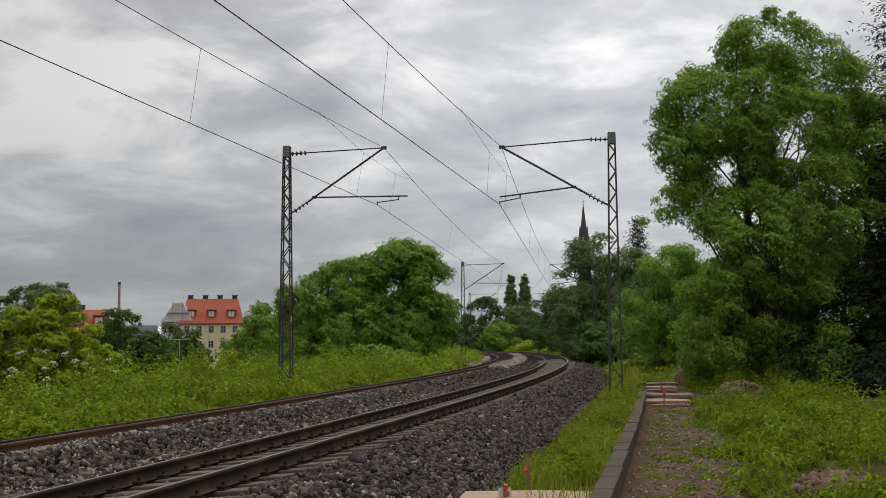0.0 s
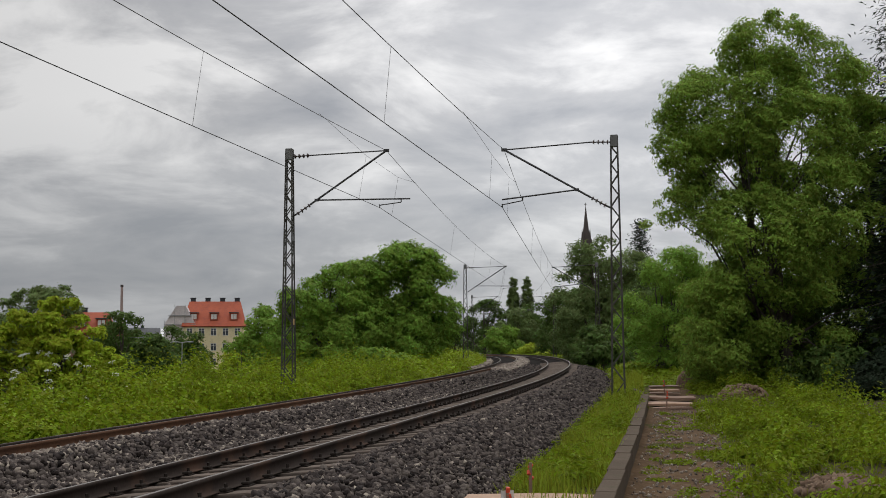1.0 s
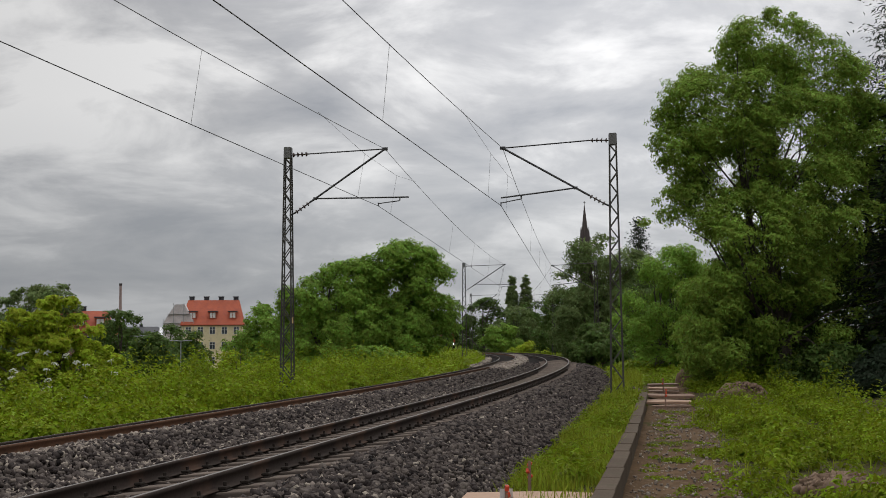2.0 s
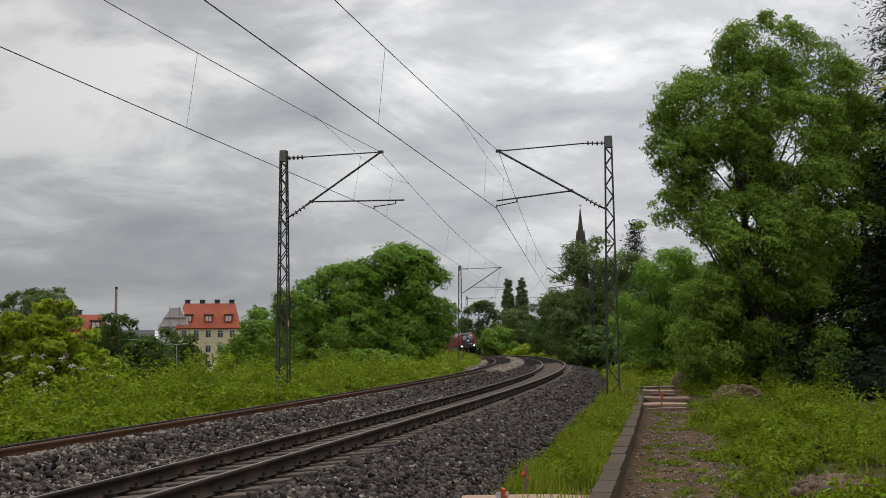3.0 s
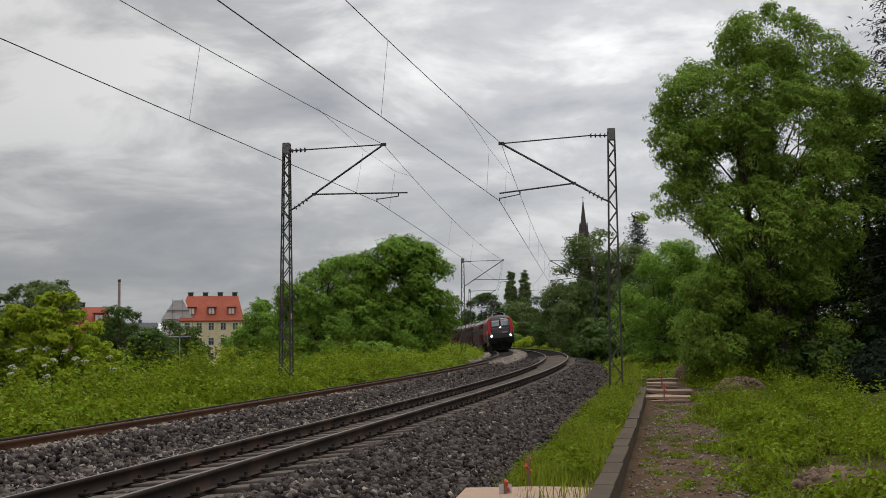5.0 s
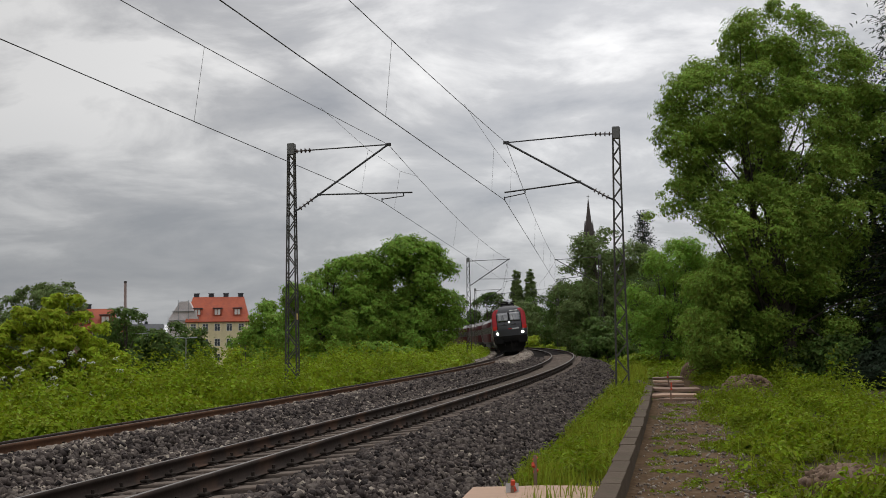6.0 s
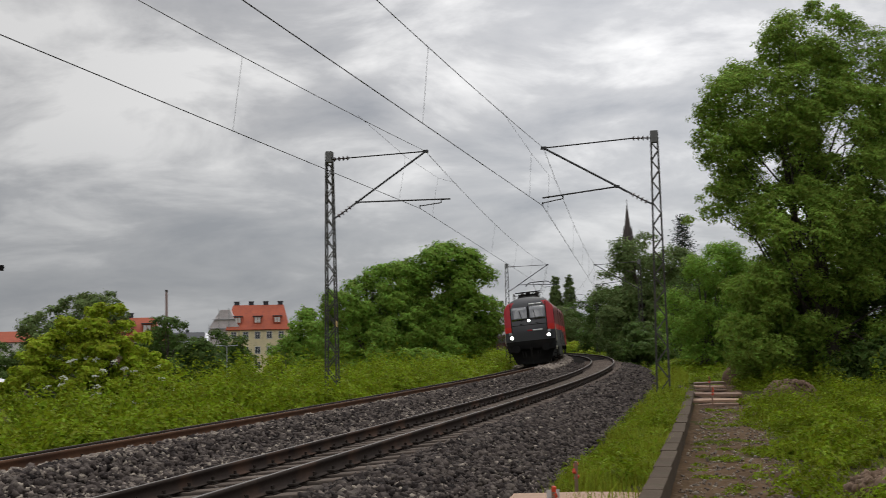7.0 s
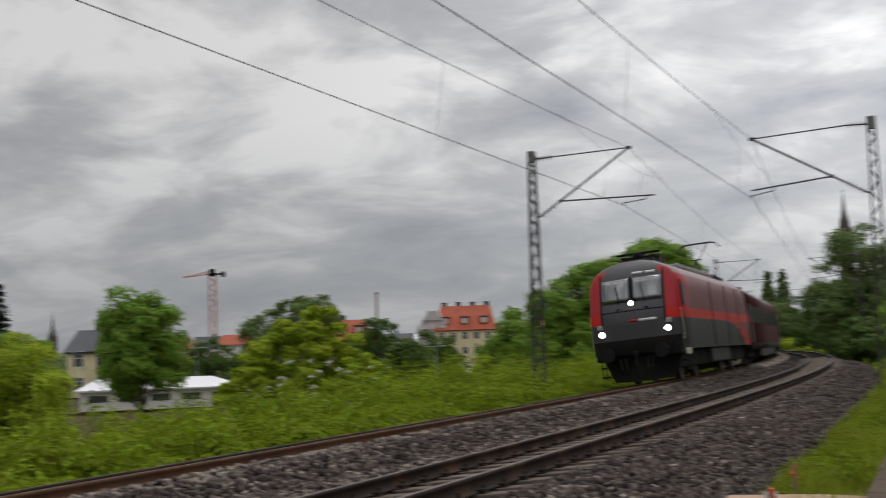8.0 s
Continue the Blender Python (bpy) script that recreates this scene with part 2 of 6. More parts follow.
def sweep(path, section, closed=True):
    """Vertices and quads of a section (x across, z up) swept along poses."""
    n = len(section)
    sec = np.array([[x, 0, z, 1] for x, z in section]).T
    verts = np.concatenate([(np.array(m) @ sec).T[:, :3] for m in path])
    quads = []
    for i in range(len(path) - 1):
        for j in range(n if closed else n - 1):
            k = (j + 1) % n
            quads += [i * n + j, i * n + k, (i + 1) * n + k, (i + 1) * n + j]
    return verts, quads


# ---- ground: one sheet, an embankment that falls away to the town on the left ----
def nearest_line(x, y):
    s, o = np.empty(len(x)), np.empty(len(x))
    lx, ly = LINE_X[::2], LINE_Y[::2]
    for a in range(0, len(x), 4000):
        d = (x[a:a + 4000, None] - lx) ** 2 + (y[a:a + 4000, None] - ly) ** 2
        j = d.argmin(1)
        h = LINE_H[::2][j]
        dx, dy = x[a:a + 4000] - lx[j], y[a:a + 4000] - ly[j]
        s[a:a + 4000] = LINE_S[::2][j] - dx * np.sin(h) + dy * np.cos(h)
        o[a:a + 4000] = dx * np.cos(h) + dy * np.sin(h)
    return s, o


GROUND_O = (-400, -60, -24, -13, -9.5, -6.6, -5.9, 2.9, 3.2, 4.4, 4.9, 6.4, 9, 13, 20, 30, 60, 400)
GROUND_Z = (-4.0, -3.2, -2.6, -1.4, -0.85, -0.55, -1.0, -1.0, -0.72, -0.42, -0.5, -0.48, -0.36, -0.36, -0.6, -1.2, -2.0, -3.0)


def ground_z(s, o):
    return np.interp(o, GROUND_O, GROUND_Z) + grade(s)


def build_ground():
    xs = np.unique(np.concatenate([np.arange(-36, 30, 0.6), np.linspace(-160, -36, 26), np.linspace(30, 160, 24), -np.geomspace(160, 3800, 18), np.geomspace(160, 3800, 18)]))
    ys = np.unique(np.concatenate([np.arange(-8, 150, 0.7), np.linspace(150, 420, 40), np.geomspace(420, 4500, 20), -np.geomspace(8, 1500, 14)]))
    gx, gy = np.meshgrid(xs, ys)
    x, y = gx.ravel(), gy.ravel()
    s, o = nearest_line(x, y)
    z = ground_z(s, o)
    rng = np.random.default_rng(3)
    calm = (o > -6.8) & (o < 3.1)
    z += np.where(calm, 0, rng.normal(0, 0.025, len(z)))
    nx, ny = len(xs), len(ys)
    i = (np.arange(ny - 1)[:, None] * nx + np.arange(nx - 1)).ravel()
    faces = np.stack([i, i + 1, i + 1 + nx, i + nx], -1).ravel()
    me = raw_mesh("ground", np.stack([x, y, z], -1), faces, 4, M_soil, smooth=True)
    tagged(new("ground", me), "weedy earth ground falling away beside the railway", "ground", kind="structure")


build_ground()


def ribbon(name, s_list, o_list, z_of, mat, label, category):
    """A sheet laid over (along, offset)."""
    S_, O_ = np.meshgrid(s_list, o_list, indexing="ij")
    P = on_line_many(S_.ravel(), O_.ravel(), z_of(S_.ravel(), O_.ravel()))
    n = len(o_list)
    i = (np.arange(len(s_list) - 1)[:, None] * n + np.arange(n - 1)).ravel()
    me = raw_mesh(name, P, np.stack([i, i + 1, i + 1 + n, i + n], -1).ravel(), 4, mat, smooth=True)
    return tagged(new(name, me), label, category, kind="structure")


BED_O = (-7.2, -6.7, -5.9, -5.35, -4.7, -3.2, -2.65, -2.35, -1.9, -1.3, -0.7, 0.7, 1.3, 1.75, 2.3, 3.05, 3.4)
BED_Z = (-0.75, -0.52, -0.45, -0.46, -0.42, -0.17, -0.12, -0.15, -0.32, -0.37, -0.37, -0.26, -0.205, -0.215, -0.37, -0.66, -0.74)


def bed_z(s, o):
    return np.interp(o, BED_O, BED_Z)


bed_s = np.concatenate([np.arange(-20, 60, 0.5), np.arange(60, 330, 2.0)])
ribbon("shade_dark_ballast_bed", bed_s, np.unique(np.concatenate([BED_O, np.arange(-6.6, 3.2, 0.3)])), bed_z, M_bed, "crushed stone bed under two tracks, near black as shade between stones", "ballast")


# ---- ballast stones ----
def scatter_stones(name, count, s0, s1, o0, o1, mat, seed, size=(0.035, 0.075), power=1.0, label="loose dark grey ballast stones beside the rails", z_of=None, lift=0.012):
    rng = np.random.default_rng(seed)
    s = s0 + (s1 - s0) * rng.random(count) ** power
    o = rng.uniform(o0, o1, count)
    P = on_line_many(s, o, (z_of or bed_z)(s, o) + lift + rng.uniform(-0.35, 0.85, count) * size[0])
    base = np.array([[-1, -1, -1], [1, -1, -1], [1, 1, -1], [-1, 1, -1], [-1, -1, 1], [1, -1, 1], [1, 1, 1], [-1, 1, 1]], float) * 0.5
    V = base[None] * (1 + rng.uniform(-0.45, 0.2, (count, 8, 3)))
    V *= (rng.uniform(size[0], size[1], (count, 1, 1)) * rng.uniform(0.6, 1.25, (count, 1, 3)))
    q = rng.normal(size=(count, 4))
    q /= np.linalg.norm(q, axis=1, keepdims=True)
    w, x, y, z = q.T
    R = np.stack([np.stack([1 - 2 * (y * y + z * z), 2 * (x * y - z * w), 2 * (x * z + y * w)], -1),
                  np.stack([2 * (x * y + z * w), 1 - 2 * (x * x + z * z), 2 * (y * z - x * w)], -1),
                  np.stack([2 * (x * z - y * w), 2 * (y * z + x * w), 1 - 2 * (x * x + y * y)], -1)], 1)
    V = np.einsum("nij,nkj->nki", R, V) + P[:, None]
    F = np.array([0, 3, 2, 1, 4, 5, 6, 7, 0, 1, 5, 4, 1, 2, 6, 5, 2, 3, 7, 6, 3, 0, 4, 7])
    me = raw_mesh(name, V.reshape(-1, 3), (np.arange(count)[:, None] * 8 + F).ravel(), 4, mat)
    return tagged(new(name, me), label, "ballast", kind="stuff")


scatter_stones("ballast_stones", 14500, 8, 30, 1.25, 3.3, M_stone, 11, (0.04, 0.09), lift=0.022)
scatter_stones("ballast_stones", 7500, 30, 75, 1.25, 3.3, M_stone, 12, (0.055, 0.12), 1.4, lift=0.025)
scatter_stones("ballast_stones", 13000, 8, 36, -2.75, -1.2, M_stone, 13, (0.04, 0.09), lift=0.022)
scatter_stones("ballast_stones", 5500, 36, 85, -2.75, -1.2, M_stone, 14, (0.055, 0.12), 1.4, lift=0.025)
scatter_stones("ballast_stones", 6500, 8, 60, -3.06, -2.45, M_stone_pale, 15, (0.04, 0.085), 1.2, label="pale dusty ballast stones beside the rail")
scatter_stones("ballast_stones", 3200, 8, 45, -1.75, -1.2, M_stone_pale, 16, (0.04, 0.085), 1.2, label="pale dusty ballast stones beside the rail")
scatter_stones("ballast_stones", 5000, -12, 8, -2.75, 3.2, M_stone, 27, (0.05, 0.11))
scatter_stones("ballast_stones", 3000, 8, 40, -0.65, 0.65, M_stone, 17, (0.03, 0.06), lift=0.0)
scatter_stones("ballast_stones", 2600, 9, 45, 1.3, 3.2, M_stone_pale, 18, (0.04, 0.08), 1.2, label="pale dusty ballast stones beside the rail")

scatter_stones("ballast_stones", 2600, 9, 45, -2.5, -1.3, M_stone_pale, 19, (0.04, 0.08), 1.2, label="pale dusty ballast stones beside the rail")
scatter_stones("ballast_stones", 2600, 60, 140, -3.05, -2.2, M_stone_pale, 20, (0.10, 0.2), 1.2, label="pale dusty ballast stones beside the rail")
scatter_stones("ballast_stones", 900, 80, 140, -6.2, -5.5, M_stone_pale, 26, (0.10, 0.2), 1.0, label="pale dusty ballast stones beside the rail")

# ---- rails and sleepers ----
RAIL_SECTION = [(-0.075, -0.172), (0.075, -0.172), (0.075, -0.160), (0.012, -0.145), (0.009, -0.055), (0.036, -0.040), (0.036, -0.008), (0.028, -0.002), (-0.028, -0.002), (-0.036, -0.008), (-0.036, -0.040), (-0.009, -0.055), (-0.012, -0.145), (-0.075, -0.160)]


def build_track(track, label, rail_mats):
    thing = empty("railway_track", None, label, "railway track", "the two tracks", "structure")
    ss = np.concatenate([np.arange(-18, 70, 1.0), np.arange(70, 330, 2.5)])
    for side, mat in ((0.75, rail_mats[0]), (-0.75, rail_mats[1])):
        path = [track_pose(s, track) @ Matrix.Translation((side, 0, 0)) for s in ss]
        v, q = sweep(path, RAIL_SECTION)
        rail = new("rail", raw_mesh("rail", v, q, 4, mat))
        rail.parent = thing
        v, q = sweep(path, [(-0.027, -0.004), (0.027, -0.004), (0.027, 0.0), (-0.027, 0.0)])
        band = new("running_band", raw_mesh("running_band", v, q, 4, M_head))
        band.parent = rail
        band["label"] = "worn shiny running surface"
    bm = bmesh.new()
    box(bm, -1.3, 1.3, -0.13, 0.13, -0.38, -0.186, None, 0.02)
    for v in bm.verts:
        if abs(v.co.x) < 0.4 and v.co.z > -0.25:
            v.co.z -= 0.03
    sleeper_me = bpy.data.meshes.new("sleeper")
    bm.to_mesh(sleeper_me)
    bm.free()
    sleeper_me.materials.append(M_sleeper)
    bm = bmesh.new()
    for r in (-0.75, 0.75):
        box(bm, r - 0.16, r + 0.16, -0.08, 0.08, -0.186, -0.172)
        for k in (-1, 1):
            box(bm, r + k * 0.10 - 0.045, r + k * 0.10 + 0.045, -0.06, 0.06, -0.172, -0.135, None, 0.012)
            bar(bm, (r + k * 0.115, 0, -0.14), (r + k * 0.115, 0, -0.095), 0.019, 6)
    clip_me = bpy.data.meshes.new("rail_fastening")
    bm.to_mesh(clip_me)
    bm.free()
    clip_me.materials.append(M_clip)
    rng = random.Random(5)
    s = -15.9
    while s < 100:
        m = track_pose(s + rng.uniform(-0.02, 0.02), track) @ pose(0, 0, rng.uniform(-0.006, 0.006), 0, 0, rng.uniform(-0.6, 0.6))
        sl = shared("sleeper", sleeper_me, thing, m)
        if 2 < s < 60:
            shared("rail_fastening", clip_me, sl, Matrix())
        s += 0.62
    return thing


build_track(NEAR, "railway track with dark worn rails on concrete sleepers", (M_rail, M_rail))
build_track(FAR, "railway track with rust-brown rails in pale ballast", (M_rail_rust, M_rail))


# ---- overhead line ----
M_sign = material("pale_yellow_sign", (0.6, 0.42, 0.15), 0.6, 0.15, 6.0, 40.0)
def mast_mesh(height, wide, narrow):
    """A lattice mast: four angle legs that taper towards the top, zigzag bracing on all sides."""
    legs = []

    def half(z):
        return (wide + (narrow - wide) * z / height) / 2
    for sx in (-1, 1):
        for sy in (-1, 1):
            a, b = (sx * half(0), sy * half(0) * 0.8, 0), (sx * half(height), sy * half(height) * 0.8, height)
            bm = bmesh.new()
            flat_bar(bm, a, b, 0.052, 0.010, (0, 1, 0))
            flat_bar(bm, a, b, 0.052, 0.010, (1, 0, 0))
            legs.append(bm)
    return legs, half


def lattice_mast(m, height, wide, narrow, label):
    thing = empty("catenary_mast", m, label, "mast", "overhead line masts")
    legs, half = mast_mesh(height, wide, narrow)
    for bm in legs:
        part("leg", bm, M_mast, thing)
    z, flip = 0.15, 1
    while z < height - 0.45:
        dz = 2.3 * half(z) + 0.06
        z2 = min(z + dz, height - 0.35)
        for sy in (-1, 1):
            bm = bmesh.new()
            flat_bar(bm, (-flip * half(z), sy * half(z) * 0.8, z), (flip * half(z2), sy * half(z2) * 0.8, z2), 0.036, 0.008, (0, 1, 0))
            part("brace", bm, M_mast, thing)
        for sx in (-1, 1):
            bm = bmesh.new()
            flat_bar(bm, (sx * half(z), -flip * half(z) * 0.8, z), (sx * half(z2), flip * half(z2) * 0.8, z2), 0.036, 0.008, (1, 0, 0))
            part("brace", bm, M_mast, thing)
        z, flip = z2, -flip
    bm = bmesh.new()
    h = half(height) + 0.012
    box(bm, -h, h, -h, h, height - 0.36, height + 0.02, None, 0.01)
    part("cap_plate", bm, M_mast_top, thing, "pale grey steel head plate")
    bm = bmesh.new()
    box(bm, half(2.6) - 0.02, half(2.6) + 0.012, -0.09, 0.07, 2.55, 2.75)
    part("sign_plate", bm, M_sign, thing, "small pale yellow sign plate")
    bm = bmesh.new()
    box(bm, -wide * 0.8, wide * 0.8, -wide * 0.8, wide * 0.8, -0.7, 0.02, None, 0.03)
    part("footing", bm, M_concrete, thing, "concrete footing")
    return thing


def insulator(bm, a, b):
    a, b = Vector(a), Vector(b)
    d = (b - a)
    bar(bm, a, b, 0.022, 8)
    n = 4
    for i in range(n):
        c = a + d * ((i + 0.6) / (n + 0.2))
        bar(bm, c - d.normalized() * 0.022, c + d.normalized() * 0.022, 0.085, 12, 0.05)


def cantilever(thing, side, reach, z_top, z_low, z_cat, z_tube, arm_end, face):
    """A hinged bracket on a mast: top tie, slanting strut, registration tube and steady arm. side: +1 reaches towards +x."""
    x0 = face * side
    tip = (side * reach, 0, z_cat)
    bm = bmesh.new()
    insulator(bm, (x0, 0, z_top), (x0 + side * 0.62, 0, z_top + 0.02))
    part("tie_insulator", bm, M_insulator, thing, "ribbed brown insulator")
    bm = bmesh.new()
    bar(bm, (x0 + side * 0.6, 0, z_top + 0.02), tip, 0.022, 8)
    part("top_tie", bm, M_arm, thing)
    d = Vector((tip[0] - x0, 0, z_cat - z_low)).normalized()
    bm = bmesh.new()
    insulator(bm, Vector((x0, 0, z_low)) + d * 0.15, Vector((x0, 0, z_low)) + d * 0.78)
    part("strut_insulator", bm, M_insulator, thing, "ribbed brown insulator")
    bm = bmesh.new()
    bar(bm, (x0 - side * 0.05, 0, z_low), Vector((x0, 0, z_low)) + d * 0.2, 0.03, 8)
    bar(bm, Vector((x0, 0, z_low)) + d * 0.75, Vector(tip) + d * 0.06, 0.034, 10)
    box(bm, tip[0] - 0.09, tip[0] + 0.09, -0.03, 0.03, z_cat - 0.05, z_cat + 0.05)
    part("strut", bm, M_arm, thing)
    k = (z_tube - z_low) / (z_cat - z_low)
    start = Vector((x0 + (tip[0] - x0) * k, 0, z_tube))
    end = Vector((side * arm_end[0], 0, arm_end[1]))
    bm = bmesh.new()
    bar(bm, start, end, 0.026, 8)
    box(bm, start.x - 0.06, start.x + 0.06, -0.03, 0.03, start.z - 0.045, start.z + 0.045)
    part("registration_tube", bm, M_arm, thing)
    return end


def build_supports():
    """Masts in pairs along the line; returns the places where the wires are held."""
    held = []
    for s, dl, dr in ((38.0, 3.33, 3.55), (96.0, 3.4, 3.45), (152.5, 3.4, 3.4)):
        row = {}
        for which, off, side, height in (("L", -GAP - dl, 1, 8.46), ("R", dr, -1, 8.51)):
            left = which == "L"
            h = float(np.interp(s, LINE_S, LINE_H))
            m = Matrix.Translation(on_line(s, off, -0.62)) @ Matrix.Rotation(h, 4, "Z")
            mast = lattice_mast(m, height, 0.40, 0.20, "grey lattice steel mast with a bracket for the overhead line")
            z_cat, reach = (8.30, 3.35) if left else (8.18, 3.55)
            cantilever(mast, side, reach, 8.21 if left else 8.31, 6.16, z_cat, 6.71 if left else 6.80, (4.15, 6.67) if left else (3.63, 6.55), 0.12)
            a = Vector((side * (3.85 if left else 2.96), 0, 6.56 if left else 6.50))
            wire = Vector((side * (3.12 if left else 3.63), 0, 6.48 if left else 6.38))
            bm = bmesh.new()
            bar(bm, a + Vector((0, 0, 0.12)), a, 0.02, 6)
            bar(bm, a, wire, 0.018, 6)
            bar(bm, wire + Vector((0, 0, 0.03)), wire - Vector((0, 0, 0.08)), 0.02, 6)
            part("steady_arm", bm, M_arm, mast)
            row[which] = (m @ Vector((side * reach, 0, z_cat)), m @ (wire - Vector((0, 0, 0.08))))
        held.append((s, row))
    return held


HELD = build_supports()


def wire_run(which, stations):
    """One contact wire with its sagging catenary wire and droppers. stations: (catenary point, contact point) in order."""
    thing = empty("overhead_wire", None, "thin dark contact wire with its catenary wire and droppers", "overhead wire", "overhead wires")
    for i in range(len(stations) - 1):
        (c0, w0), (c1, w1) = stations[i], stations[i + 1]
        length = (w1 - w0).length
        sag = 0.00014 * length ** 2
        pts = []
        for k in range(25):
            u = k / 24
            p = c0.lerp(c1, u)
            p.z -= sag * 4 * u * (1 - u)
            pts.append(p)
        along = (c1 - c0).to_track_quat("Y", "Z").to_matrix().to_4x4()
        v, q = sweep([Matrix.Translation(p) @ along for p in pts], [(0.009 * math.cos(t), 0.009 * math.sin(t)) for t in (0, 1.257, 2.513, 3.77, 5.027)])
        new("catenary_wire", raw_mesh("catenary_wire", v, q, 4, M_wire)).parent = thing
        bm = bmesh.new()
        bar(bm, w0, w1, 0.01, 6)
        part("contact_wire", bm, M_wire, thing)
        for d in np.arange(14.6, length - 13, 11.4):
            u = 1 - d / length
            p = c0.lerp(c1, u)
            p.z -= sag * 4 * u * (1 - u)
            bm = bmesh.new()
            bar(bm, p, w0.lerp(w1, u), 0.004, 5)
            part("dropper", bm, M_wire, thing)
    # stitch wire at the supports
    for i in range(1, len(stations) - 1):
        (cp, wp), (c, w), (cn, wn) = stations[i - 1], stations[i], stations[i + 1]
        d0, d1 = (cp - c).normalized(), (cn - c).normalized()
        a, b = c + d0 * 7.0 + Vector((0, 0, -0.12)), c + d1 * 7.0 + Vector((0, 0, -0.12))
        lo_a, lo_b = c + d0 * 2.4 + Vector((0, 0, -0.55)), c + d1 * 2.4 + Vector((0, 0, -0.55))
        bm = bmesh.new()
        for p, q in ((a, lo_a), (lo_a, lo_b), (lo_b, b)):
            bar(bm, p, q, 0.0045, 5)
        wa, wb = w + (wp - w).normalized() * 2.4, w + (wn - w).normalized() * 2.4
        bar(bm, lo_a, wa, 0.0038, 5)
        bar(bm, lo_b, wb, 0.0038, 5)
        part("stitch_wire", bm, M_wire, thing)
    return thing


BEHIND = {"L": (Vector((-12.8, -12.0, 7.75)), Vector((-13.0, -12.0, 5.95))), "R": (Vector((-8.5, -12.0, 7.65)), Vector((-8.8, -12.0, 5.85)))}
for key in ("L", "R"):
    stations = [BEHIND[key]] + [row[key] for _, row in HELD]
    last = stations[-1]
    beyond = on_line(215, (-GAP if key == "L" else 0) - 0.5, 0)
    stations.append((beyond + Vector((0, 0, 7.7)), beyond + Vector((0, 0, 5.9))))
    wire_run(key, stations)


# ---- plants ----
def leaves(rng, centres, normals, length, width, droop=0.3):
    """Folded leaf quads at the given places, facing roughly along the normals."""
    n = len(centres)
    nrm = normals + rng.normal(0, 0.38, (n, 3))
    nrm /= np.linalg.norm(nrm, axis=1, keepdims=True) + 1e-9
    t = rng.normal(size=(n, 3))
    t[:, 2] -= droop
    t -= (t * nrm).sum(1, keepdims=True) * nrm
    t /= np.linalg.norm(t, axis=1, keepdims=True) + 1e-9
    b = np.cross(nrm, t)
    ln = length * rng.uniform(0.6, 1.3, (n, 1))
    wd = width * rng.uniform(0.6, 1.3, (n, 1))
    a = centres - t * ln * 0.5
    c = centres + t * ln * 0.5 - nrm * ln * 0.12
    l = centres + b * wd * 0.5 + nrm * wd * 0.18
    r = centres - b * wd * 0.5 + nrm * wd * 0.18
    return np.stack([a, r, c, l], 1).reshape(-1, 3)


def leaf_mesh(name, verts, mat, far=False):
    """Leaves of two triangles each; far off one triangle of the same size is enough."""
    if far:
        a, r, c, l = verts.reshape(-1, 4, 3).transpose(1, 0, 2)
        half = (r - l) / 2
        tri = np.stack([a, c + half, c - half], 1).reshape(-1, 3)
        return raw_mesh(name, tri, np.arange(len(tri)), 3, mat)
    f = (np.arange(len(verts) // 4)[:, None] * 4 + np.array([0, 1, 2, 0, 2, 3])).ravel()
    return raw_mesh(name, verts, f, 3, mat)


